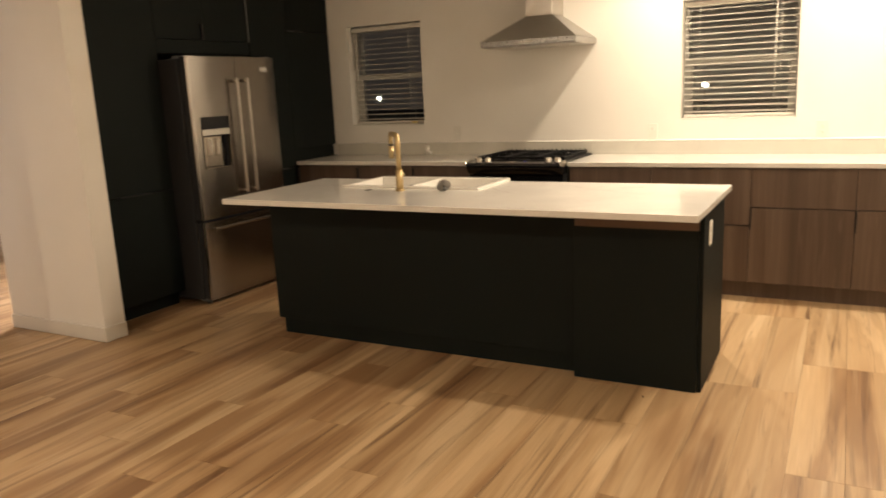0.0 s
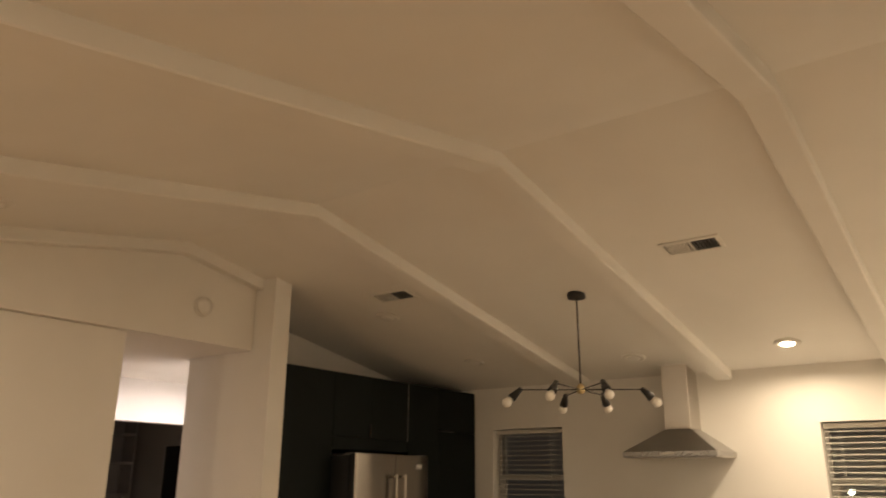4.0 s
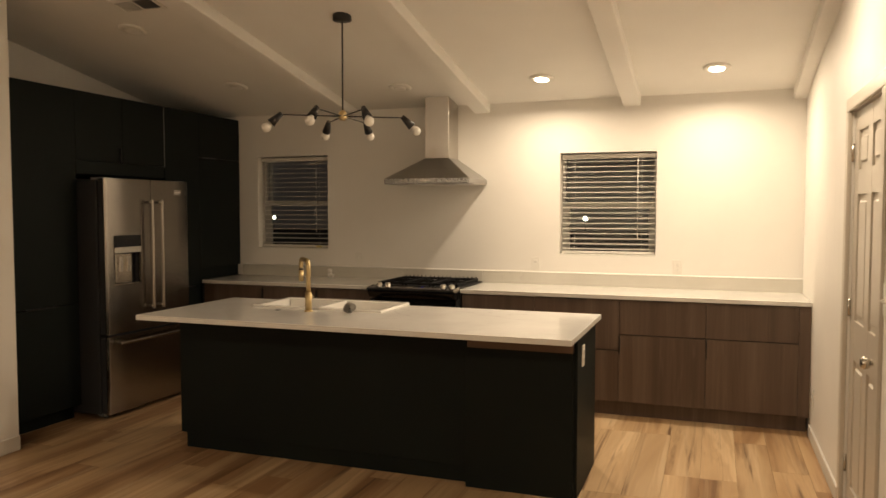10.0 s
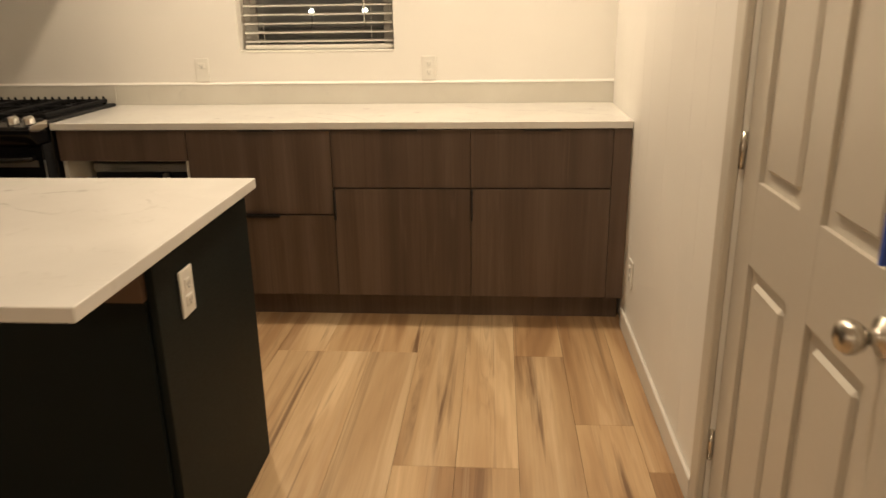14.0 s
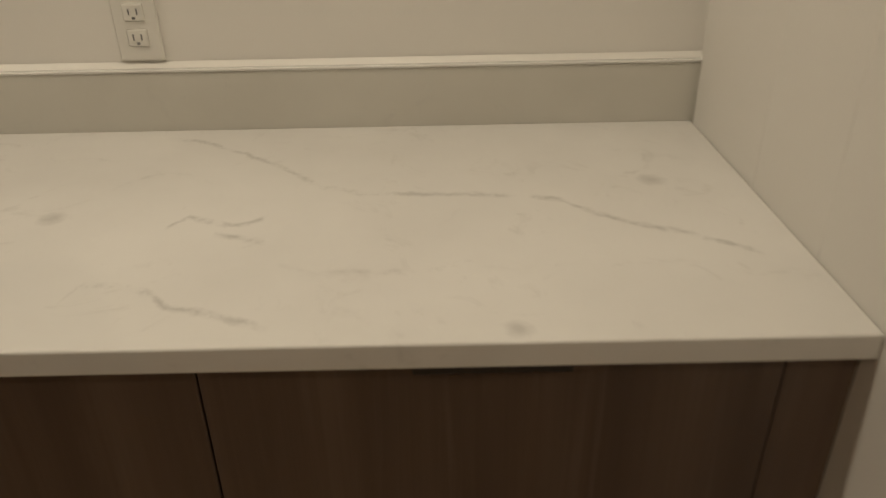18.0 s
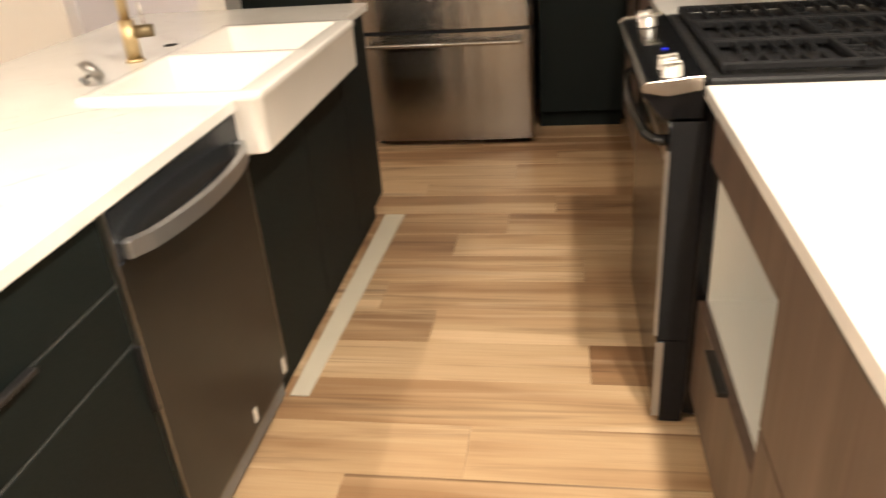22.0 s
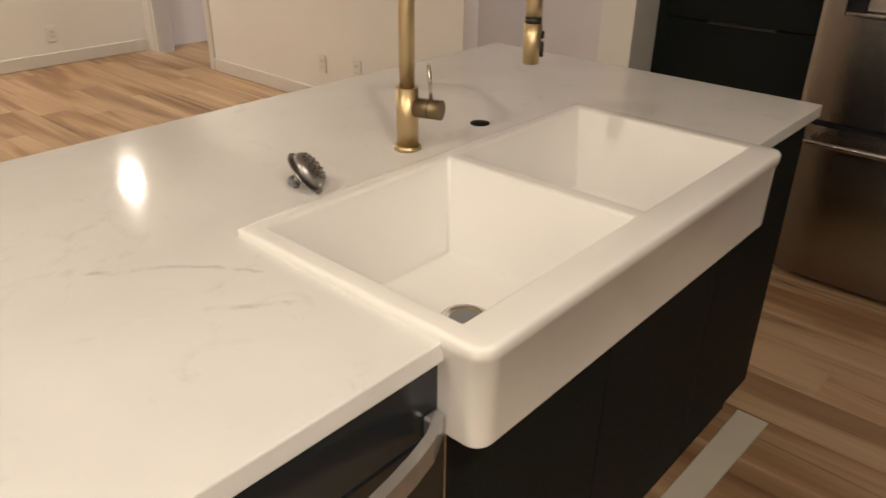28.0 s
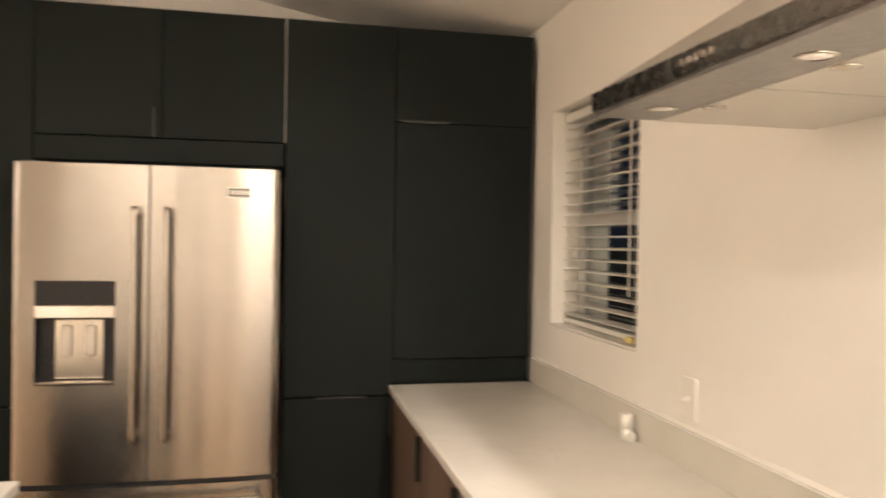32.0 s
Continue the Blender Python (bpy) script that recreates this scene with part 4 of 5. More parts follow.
slab("countertop", [(j4 - 0.008, -0.648), (-0.009, -0.648), (-0.009, -0.021), (j4 - 0.008, -0.021)], "white veined quartz countertop on walnut-look cabinets", QUARTZ_WALL)
slab("countertop", [(-5.012, -0.648), (l0 + 0.006, -0.648), (l0 + 0.006, -0.021), (-5.012, -0.021)], "white veined quartz countertop between range and black cabinets", QUARTZ)
bs = thing("backsplash", (-2.5, -0.01, 0.914), "low white quartz backsplash strip along the wall", "backsplash")
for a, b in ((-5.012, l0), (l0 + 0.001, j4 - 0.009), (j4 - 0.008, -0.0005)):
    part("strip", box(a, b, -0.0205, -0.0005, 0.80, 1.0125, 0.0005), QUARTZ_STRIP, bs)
    # Top edge keeps the lighter slab tone for the light falling on it.
    part("polished_edge", box(a, b, -0.0225, -0.0005, 1.013, 1.0175, 0.0012), QUARTZ, bs, "top edge in lighter quartz, as lit from above")
    part("caulk_bead", extruded([(-0.0115, 1.0178), (-0.0015, 1.0178), (-0.0015, 1.0265)], "x", a, b), TRIMWHITE, bs, "white caulk bead")

# ---- range ----
RX0, RX1 = -3.302, -2.546
rg = thing("range", ((RX0 + RX1) / 2, -0.36, 0.0), "black slide-in gas range with silver knobs", "range")
part("body", box(RX0, RX1, -0.635, -0.022, 0.03, 0.905, 0.004), ENAMEL, rg)
part("cooktop", box(RX0, RX1, -0.640, -0.022, 0.906, 0.926, 0.005), COOKTOP, rg, "dark grey satin cooktop")
part("control_panel", extruded([(-0.645, 0.930), (-0.768, 0.918), (-0.780, 0.908), (-0.778, 0.885), (-0.735, 0.835), (-0.645, 0.835)], "x", RX0 + 0.006, RX1 - 0.006, 0.005, 2), ENAMEL, rg)
for a, b in ((RX0, RX0 + 0.0055), (RX1 - 0.0055, RX1)):
    part("end_cap", extruded([(-0.652, 0.934), (-0.770, 0.922), (-0.783, 0.910), (-0.780, 0.901), (-0.727, 0.890), (-0.652, 0.902)], "x", a, b, 0.0015), NICKEL, rg, "silver end cap")
for kx in (-3.215, -3.140, -2.660, -2.588):
    pl = Matrix.Translation((kx, -0.712, 0.9235)) @ Matrix.Rotation(radians(6), 4, "X")
    kn = part("knob", lathe([(0.027, -0.002), (0.027, 0.005), (0.0245, 0.008), (0.0235, 0.026), (0.020, 0.030), (0.002, 0.030)], pl), CHROME, rg, "silver knob")
    bmk = box(-0.003, 0.003, -0.022, 0.022, 0.0285, 0.033, 0.0015)
    bmk.transform(pl)
    part("grip", bmk, CHROME, kn)
# Blue pilot light and display reflection, both put into plate colours.
for name_, x_, w_, mat_, lab in (("indicator", -2.845, 0.008, BLUELED, "small blue mark"), ("display", -2.945, 0.026, NICKEL, "bright plate for the reflection on the display")):
    bmk = box(-w_, w_, -w_ * 0.8, w_ * 0.8, 0.0003, 0.0015)
    bmk.transform(Matrix.Translation((x_, -0.70 if w_ < 0.02 else -0.722, 0.9253 if w_ < 0.02 else 0.9231)) @ Matrix.Rotation(radians(6), 4, "X"))
    part(name_, bmk, mat_, rg, lab)
od = part("oven_door", box(RX0 + 0.004, RX1 - 0.004, -0.718, -0.637, 0.27, 0.825, 0.003), ENAMEL, rg, "black glass oven door")
part("top_strip", box(RX0 + 0.03, RX1 - 0.03, -0.7195, -0.7182, 0.735, 0.765), STEEL_X, od, "grey steel strip below the handle")
part("door_edge", box(RX1 - 0.0038, RX1 - 0.001, -0.7215, -0.7125, 0.275, 0.765), SILVER, od, "silver edge strip")
hp = [(RX0 + 0.05, -0.71, 0.775), (RX0 + 0.055, -0.738, 0.775), (RX0 + 0.10, -0.758, 0.775)]
hp += [(RX0 + 0.10 + (RX1 - RX0 - 0.2) * k / 10, -0.758 - 0.014 * math.sin(math.pi * k / 10), 0.775) for k in range(1, 10)]
hp += [(RX1 - 0.10, -0.758, 0.775), (RX1 - 0.055, -0.738, 0.775), (RX1 - 0.05, -0.71, 0.775)]
part("handle", tube(hp, 0.013), ENAMEL, od, "black bowed bar handle")
part("side_panel", box(RX1 - 0.0038, RX1 - 0.001, -0.7120, -0.638, 0.262, 0.832), MATTBLACK, od, "matt black door side")
dr = part("storage_drawer", box(RX0 + 0.004, RX1 - 0.004, -0.712, -0.637, 0.030, 0.255, 0.003), ENAMEL, rg)
part("drawer_edge", box(RX1 - 0.0038, RX1 - 0.001, -0.7145, -0.6955, 0.020, 0.252), SILVER, dr, "silver edge strip")
part("side_panel", box(RX1 - 0.0038, RX1 - 0.001, -0.6950, -0.638, 0.004, 0.258), MATTBLACK, dr, "matt black drawer side")
part("kick_panel", box(RX0 + 0.01, RX1 - 0.005, -0.66, -0.645, 0.002, 0.0295), MATTBLACK, rg)
for fx in (RX0 + 0.05, RX1 - 0.05):
    for fy in (-0.60, -0.08):
        part("foot", rod((fx, fy, 0.0), (fx, fy, 0.032), 0.016), GREYPL, rg)
for n_ in range(3):
    gx0 = RX0 + 0.028 + n_ * 0.236
    gx1 = gx0 + 0.231
    bm = bmesh.new()
    for yy, hh in ((-0.605, 0.010), (-0.335, 0.007), (-0.065, 0.007)):
        box(gx0, gx1, yy - hh, yy + hh, 0.934, 0.952, 0.003, 1, bm)
    for xx in (gx0 + 0.008, gx1 - 0.008):
        box(xx - 0.008, xx + 0.008, -0.605, -0.065, 0.9345, 0.9525, 0.003, 1, bm)
    for yy in (-0.55, -0.51, -0.47, -0.43, -0.39, -0.29, -0.245, -0.20, -0.155, -0.11):
        box(gx0 + 0.012, gx0 + 0.088, yy - 0.0045, yy + 0.0045, 0.936, 0.950, 0.0015, 1, bm)
        box(gx1 - 0.088, gx1 - 0.012, yy - 0.0045, yy + 0.0045, 0.936, 0.950, 0.0015, 1, bm)
    for k in range(6):
        xx = gx0 + 0.022 + k * 0.0375
        box(xx - 0.005, xx + 0.005, -0.062, -0.050, 0.936, 0.964, 0.003, 1, bm)
        box(xx - 0.004, xx + 0.004, -0.335, -0.315 if k % 2 else -0.285, 0.936, 0.951, 0.0015, 1, bm)
    for xx in (gx0 + 0.012, gx1 - 0.012):
        for yy in (-0.60, -0.07):
            box(xx - 0.007, xx + 0.007, yy - 0.007, yy + 0.007, 0.925, 0.935, into=bm)
    part("grate", bm, IRON, rg, "black cast-iron grate")
    for yy in (-0.47, -0.20):
        cxm = (gx0 + gx1) / 2
        bnr = part("burner", lathe([(0.045, 0.925), (0.045, 0.930), (0.036, 0.932), (0.036, 0.936), (0.002, 0.9365)], Matrix.Translation((cxm, yy, 0))), IRON, rg)

# ---- range hood ----
HX0, HX1, HY = -3.262, -2.512, -0.510
hd = thing("range_hood", ((HX0 + HX1) / 2, -0.3, 1.772), "stainless pyramid chimney range hood on the wall", "range hood")
CX0, CX1, CYF = -2.992, -2.778, -0.25
part("band", box(HX0, HX1, HY, -0.0008, 1.770, 1.806, 0.003), STEEL_X, hd)
part("front_strip", box(HX0 + 0.004, HX1 - 0.004, HY - 0.004, HY - 0.0005, 1.7705, 1.8055), HOODSTRIP, hd, "dark grey control strip")
bm = bmesh.new()
lo = [bm.verts.new(c) for c in ((HX0, HY, 1.8065), (HX1, HY, 1.8065), (HX1, -0.001, 1.8065), (HX0, -0.001, 1.8065))]
hi = [bm.verts.new(c) for c in ((CX0, CYF, 1.99), (CX1, CYF, 1.99), (CX1, -0.001, 1.99), (CX0, -0.001, 1.99))]
bm.faces.new(lo)
bm.faces.new(hi)
for k in range(4):
    bm.faces.new((lo[k], lo[(k + 1) % 4], hi[(k + 1) % 4], hi[k]))
part("canopy", bm, STEEL_X, hd)
part("chimney", box(CX0, CX1, CYF, -0.001, 1.9905, 2.60, 0.002), STEEL_V, hd)
for k in range(5):
    bx = (HX0 + HX1) / 2 + (k - 2) * 0.0195
    part("button", box(bx - 0.005, bx + 0.005, HY - 0.0062, HY - 0.0042, 1.783, 1.795, 0.0008), NICKEL, hd)
part("under_plate", box(HX0 + 0.004, HX1 - 0.004, HY + 0.003, HY + 0.132, 1.762, 1.7695, 0.001), HOODGREY, hd, "smooth grey lamp panel")
part("seam_strip", box(-2.9325, -2.9295, HY + 0.1330, -0.0185, 1.7600, 1.7690), CHROME, hd, "bright seam between the filters")
for a, b in ((HX0 + 0.004, -2.933), (-2.929, HX1 - 0.004)):
    fl = part("filter", box(a, b, HY + 0.1325, -0.018, 1.7605, 1.7695, 0.0015), FILTER, hd, "pale aluminium grease filter")
    part("latch", lathe([(0.020, 1.7604), (0.020, 1.7588), (0.015, 1.7580), (0.002, 1.7580)], Matrix.Translation(((-3.091 if a < -3 else -2.773), HY + 0.155, 0)), 20), NICKEL, fl, "round filter latch")
for hx in (-3.139, -2.740):
    hl = part("hood_lamp", lathe([(0.028, 1.7618), (0.028, 1.7605), (0.022, 1.7600), (0.0215, 1.7617)], Matrix.Translation((hx, HY + 0.081, 0))), NICKEL, hd)
    part("lamp_lens", lathe([(0.0212, 1.7618), (0.0212, 1.7610), (0.002, 1.7606)], Matrix.Translation((hx, HY + 0.081, 0))), LENS_OFF, hl, "pale unlit lens")

# ---- tall black cabinets ----
KF = -5.035
KY0 = COLY1 + 0.003
FR0, FR1 = -2.028, -1.088
KTOP = 2.421


def tall(x_back, y0, y1, z0, z1, label, fronts, pulls=(), name="tall_cabinet", toe=True):
    c = thing(name, ((x_back + KF) / 2, (y0 + y1) / 2, z0), label, "cabinet", "black cabinets")
    part("body", box(x_back, KF - 0.02, y0 + 0.001, y1 - 0.001, z0 + (0.10 if toe else 0.0), z1), BLACK, c)
    if toe:
        part("toe_kick", box(KF - 0.10, KF - 0.075, y0, y1, 0.0, 0.10), BLACK, c)
    for a, b, p, q in fronts:
        part("door", box(KF - 0.0195, KF, a + 0.0015, b - 0.0015, p + 0.0015, q - 0.0015, 0.0015), BLACK, c)
    for a, b, p, q in pulls:
        part("pull", box(KF - 0.002, KF + 0.018, a, b, p, q, 0.001), BLKMETAL, c, "black edge pull")
    return c


solo("filler_panel", box(-5.69, KF - 0.004, KY0, KY0 + 0.046, 0.0, KTOP - 0.014, 0.001), BLACK, "narrow charcoal filler strip beside the wall end", "panel", "object")
KY1 = KY0 + 0.048
tall(-5.69, KY1, FR0, 0.0, KTOP, "tall charcoal pantry cabinet with two stacked doors", [(KY1, FR0, 0.105, 0.858), (KY1, FR0, 0.862, KTOP)],
     [(FR0 - 0.47, FR0 - 0.20, 0.854, 0.864)])
tall(-5.69, FR0, FR1, 1.81, KTOP, "charcoal bridge cabinet with two doors above the refrigerator", [(FR0, -1.561, 1.91, KTOP), (-1.561, FR1, 1.91, KTOP), (FR0, FR1, 1.812, 1.908)], [(-1.596, -1.588, 1.911, 2.03)], name="bridge_cabinet", toe=False)
tall(-5.69, FR1 + 0.006, -0.628, 0.0, KTOP, "tall charcoal pantry cabinet beside the refrigerator", [(FR1 + 0.006, -0.628, 0.105, 0.862), (FR1 + 0.006, -0.628, 0.866, KTOP)],
     [(-0.946, -0.738, 0.858, 0.868)])
tall(-5.69, -0.628, -0.022, 1.017, KTOP, "charcoal wall cabinet standing on the countertop in the corner", [(-0.628, -0.022, 1.017, 2.021), (-0.628, -0.022, 2.023, KTOP)],
     [(-0.61, -0.40, 2.018, 2.028)], name="corner_cabinet", toe=False)
solo("side_panel", box(-5.69, KF + 0.001, FR1 + 0.0008, FR1 + 0.0052, 1.91, KTOP), PALEEDGE, "grey raw edge of a cabinet side panel", "panel", "object")
solo("cabinet_plinth", box(-5.69, KF - 0.03, -0.628, -0.022, 0.915, 1.0165), BLACK, "charcoal plinth under the corner cabinet", "cabinet", "object")
solo("countertop_end", box(-5.69, -5.013, -0.628, -0.022, 0.112, 0.914), BLACK, "charcoal cabinet end under the corner", "cabinet", "object")

# ---- refrigerator ----
FX = -4.776
FY0, FY1 = -2.017, -1.102
fr = thing("refrigerator", (-5.2, (FY0 + FY1) / 2, 0.0), "stainless french-door refrigerator with a water dispenser and bottom freezer", "refrigerator")
part("case", box(-5.66, FX - 0.095, FY0 + 0.006, FY1 - 0.006, 0.035, 1.765, 0.006), CASEGREY, fr, "dark grey painted case")
part("hinge_cover", box(FX - 0.16, FX - 0.03, FY0 + 0.02, FY0 + 0.10, 1.7655, 1.783, 0.004), GREYPL, fr)
part("hinge_cover", box(FX - 0.16, FX - 0.03, FY1 - 0.10, FY1 - 0.02, 1.7655, 1.783, 0.004), GREYPL, fr)
mid_y = -1.562
zd0, zd1 = 0.632, 1.777
d0, d1 = (-1.943, -1.676), (0.985, 1.358)


def bowed(y0, y1, z0, z1, lo, hi):
    """A stretch of a door front that bows out a little and rounds off at its edges lo and hi."""
    bm = bmesh.new()
    n = max(3, int((y1 - y0) / 0.012))
    rows = []
    for k in range(n + 1):
        y = y0 + (y1 - y0) * k / n
        u = min(1.0, abs(2 * (y - lo) / (hi - lo) - 1))
        x = FX + 0.004 - 0.010 * u ** 2 - 0.009 * max(0.0, (u - 0.6) / 0.4) ** 2 - 0.006 * max(0.0, (u - 0.95) / 0.05) ** 3 + 0.00035 * math.sin(41.0 * y + 2.6 * math.sin(9.0 * y))
        rows.append([bm.verts.new(c) for c in ((x, y, z0), (x, y, z1), (FX - 0.0285, y, z1), (FX - 0.0285, y, z0))])
    skin = []
    for a, b in zip(rows, rows[1:]):
        for q in range(4):
            fc = bm.faces.new((a[q], a[(q + 1) % 4], b[(q + 1) % 4], b[q]))
            if q == 0:
                skin.append(fc)
    bm.faces.new(rows[0])
    bm.faces.new(list(reversed(rows[-1])))
    bmesh.ops.recalc_face_normals(bm, faces=bm.faces)
    inside = set(skin)
    bmesh.ops.split_edges(bm, edges=[e for e in bm.edges if sum(fc in inside for fc in e.link_faces) == 1])
    for fc in inside:
        fc.smooth = True
    return bm


dl = part("door", bowed(FY0, d0[0], zd0, zd1, FY0, FY1), STEEL_H, fr, "stainless door with a dispenser")
part("door_liner", box(FX - 0.075, FX - 0.029, FY0 + 0.004, d0[0] - 0.001, zd0 + 0.002, zd1 - 0.002), CASEGREY, dl, "dark door side")
part("door_liner", box(FX - 0.075, FX - 0.029, d0[1] + 0.001, mid_y - 0.005, zd0 + 0.002, zd1 - 0.002), CASEGREY, dl, "dark door side")
part("door_panel", bowed(d0[0], d0[1], d1[1], zd1 - 0.0005, FY0, FY1), STEEL_H, dl)
part("door_panel", bowed(d0[0], d0[1], zd0 + 0.0005, d1[0], FY0, FY1), STEEL_H, dl)
part("door_panel", bowed(d0[1], mid_y - 0.003, zd0, zd1, FY0, FY1), STEEL_H, dl)
part("dispenser_display", box(FX - 0.06, FX - 0.004, d0[0] + 0.001, d0[1] - 0.001, 1.272, d1[1] - 0.001), DARKPL, dl, "dark display strip")
part("dispenser_bar", box(FX - 0.06, FX + 0.006, d0[0] + 0.001, d0[1] - 0.001, 1.225, 1.271, 0.003), CHROME, dl, "pale metal bar")
part("dispenser_recess", box(FX - 0.072, FX - 0.055, d0[0] + 0.001, d0[1] - 0.001, d1[0] + 0.001, 1.224), DARKPL, dl, "dark recess")
part("dispenser_lining", box(FX - 0.0545, FX - 0.045, d0[0] + 0.055, d0[1] - 0.045, 1.000, 1.217, 0.003), NICKEL, dl)
for yy in (-1.845, -1.765):
    part("paddle", box(FX - 0.0445, FX - 0.032, yy - 0.016, yy + 0.016, 1.082, 1.197, 0.004), STEEL_V, dl)
part("drip_tray", box(FX - 0.05, FX - 0.002, d0[0] + 0.004, d0[1] - 0.004, d1[0] + 0.002, d1[0] + 0.012, 0.002), NICKEL, dl)
drr = part("door", bowed(mid_y + 0.003, FY1, zd0, zd1, FY0, FY1), STEEL_H, fr, "stainless door")
part("door_liner", box(FX - 0.075, FX - 0.029, mid_y + 0.005, FY1 - 0.004, zd0 + 0.002, zd1 - 0.002), CASEGREY, drr, "dark door side")
part("badge", box(FX - 0.008, FX + 0.001, -1.289, -1.212, 1.672, 1.702, 0.001), GREYPL, drr, "grey badge")
part("badge_rim", box(FX - 0.008, FX + 0.0016, -1.291, -1.210, 1.7025, 1.7055), PLASTIC, drr, "pale rim")
part("badge_rim", box(FX - 0.008, FX + 0.0016, -1.291, -1.210, 1.6685, 1.6715), PLASTIC, drr, "pale rim")
for k in range(6):
    part("badge_bar", box(FX + 0.0011, FX + 0.0018, -1.283 + k * 0.0125, -1.275 + k * 0.0125, 1.679, 1.695), PLASTIC, drr)
frz = part("freezer_drawer", bowed(FY0, FY1, 0.042, 0.612, FY0, FY1), STEEL_H, fr, "stainless freezer drawer")
part("drawer_liner", box(FX - 0.075, FX - 0.029, FY0 + 0.004, FY1 - 0.004, 0.05, 0.603), CASEGREY, frz, "dark drawer side")
part("gap_seal", box(FX - 0.09, FX - 0.012, FY0 + 0.01, FY1 - 0.01, 0.613, 0.631), DARKPL, fr)
part("kick_grille", box(FX - 0.13, FX - 0.08, FY0 + 0.02, FY1 - 0.02, 0.02, 0.05), GREYPL, fr)
for yy in (FY0 + 0.06, FY1 - 0.06):
    part("caster", rod((FX - 0.10, yy - 0.012, 0.018), (FX - 0.10, yy + 0.012, 0.018), 0.018), GREYPL, fr)


def bar_handle(parent, p0, p1, off, r=0.0115):
    p0, p1, off = Vector(p0), Vector(p1), Vector(off)
    d = (p1 - p0).normalized()
    b = part("handle", tube([p0 + off, p0 + off + d * 0.02, p1 + off - d * 0.02, p1 + off], r), HANDLE if abs(d.z) > 0.5 else STEEL_H, parent, "stainless bar handle")
    for q in (p0 + d * 0.02, p1 - d * 0.02):
        part("standoff", rod(q, q + off, r * 0.95), NICKEL, b)


bar_handle(dl, (FX, -1.604, 0.785), (FX, -1.604, 1.625), (0.055, 0, 0))
bar_handle(drr, (FX, -1.496, 0.785), (FX, -1.496, 1.625), (0.055, 0, 0))
bar_handle(frz, (FX, FY0 + 0.05, 0.566), (FX, FY1 - 0.05, 0.566), (0.055, 0, 0))

# ---- island ----
IX0, IX1, IF, IB = -3.898, -1.312, -1.738, -2.30
isl = thing("island_cabinet", (-1.64, -2.1, 0.0), "charcoal island drawer cabinet with an end panel", "cabinet", "island cabinets")
DWX0, DWX1 = -2.578, -1.980
part("body", box(DWX1 + 0.001, IX1 - 0.021, -2.335, IF - 0.021, 0.10, 0.885), BLACK, isl)
part("toe_kick", box(DWX1, IX1 - 0.02, IF - 0.09, IF - 0.075, 0.0, 0.10), BLACK, isl)
ep = part("end_panel", box(IX1 - 0.02, IX1, -2.355, IF + 0.004, 0.0, 0.885, 0.001), BLACK, isl, "charcoal end panel")
part("edge_band", box(IX1 - 0.0135, IX1 - 0.0015, IF + 0.0045, IF + 0.0065, 0.0, 0.885), MELA, ep, "pale raw panel edge")
for z0, z1 in ((0.105, 0.612), (0.616, 0.737), (0.741, 0.880)):
    df = part("drawer_front", box(DWX1 + 0.0015, IX1 - 0.0215, IF - 0.02, IF, z0, z1, 0.002), BLACK, isl)
    # Pale line of light on the drawer tops, built as a grey strip.
    if z1 < 0.8:
        part("edge_band", box(DWX1 + 0.0035, IX1 - 0.0235, IF - 0.019, IF - 0.0015, z1 + 0.0002, z1 + 0.0012), LITEDGE, df, "grey strip drawn as the lit top edge")
xm = (DWX1 + IX1) / 2
part("pull", box(xm - 0.08, xm + 0.08, IF - 0.001, IF + 0.015, 0.734, 0.743, 0.001), BLKMETAL, isl, "black edge pull")
part("pull", box(DWX1 + 0.004, DWX1 + 0.012, IF - 0.001, IF + 0.015, 0.46, 0.61, 0.001), BLKMETAL, isl, "black edge pull")
part("back_panel", box(-1.930, IX1 - 0.0205, -2.37, -2.3555, 0.0, 0.7865, 0.001), BLACK, isl)
part("cleat", box(-1.920, IX1 - 0.021, -2.374, -2.3355, 0.787, 0.885), RAWWOOD, isl, "raw wood strip under the slab")
plate("wall_outlet", (IX1 + 0.0003, -2.205, 0.75), "+x", "white outlet on the island end panel", sockets=2)
rear = thing("island_cabinet", (-3.0, -2.1, 0.0), "charcoal island sink cabinet with doors and a plain back", "cabinet", "island cabinets")
bm = box(-3.485, DWX0 - 0.001, IB, IF - 0.021, 0.10, 0.67)
box(IX0, -3.486, IB, IF - 0.021, 0.10, 0.885, into=bm)
part("body", bm, BLACK, rear)
part("back_panel", box(IX0, -1.932, IB - 0.018, IB - 0.0005, 0.10, 0.885, 0.001), BLACK, rear)
part("toe_kick", box(IX0 + 0.03, -1.932, IB + 0.0, IB + 0.018, 0.0, 0.10), BLACK, rear)
part("toe_kick", box(IX0 + 0.03, DWX0, IF - 0.05, IF - 0.035, 0.0, 0.10), BLACK, rear)
part("side_toe", box(IX0 + 0.0301, IX0 + 0.048, IB + 0.019, IF - 0.051, 0.0, 0.10), BLACK, rear)
for a, b in ((-3.485, -3.03), (-3.03, DWX0)):
    part("door", box(a + 0.0015, b - 0.0015, IF - 0.02, IF, 0.105, 0.765, 0.002), BLACK, rear)
part("door", box(IX0, -3.4865, IF - 0.02, IF, 0.105, 0.880, 0.002), BLACK, rear)

SX0, SX1, SY0, SY1 = -3.476, -2.553, -2.128, -1.652
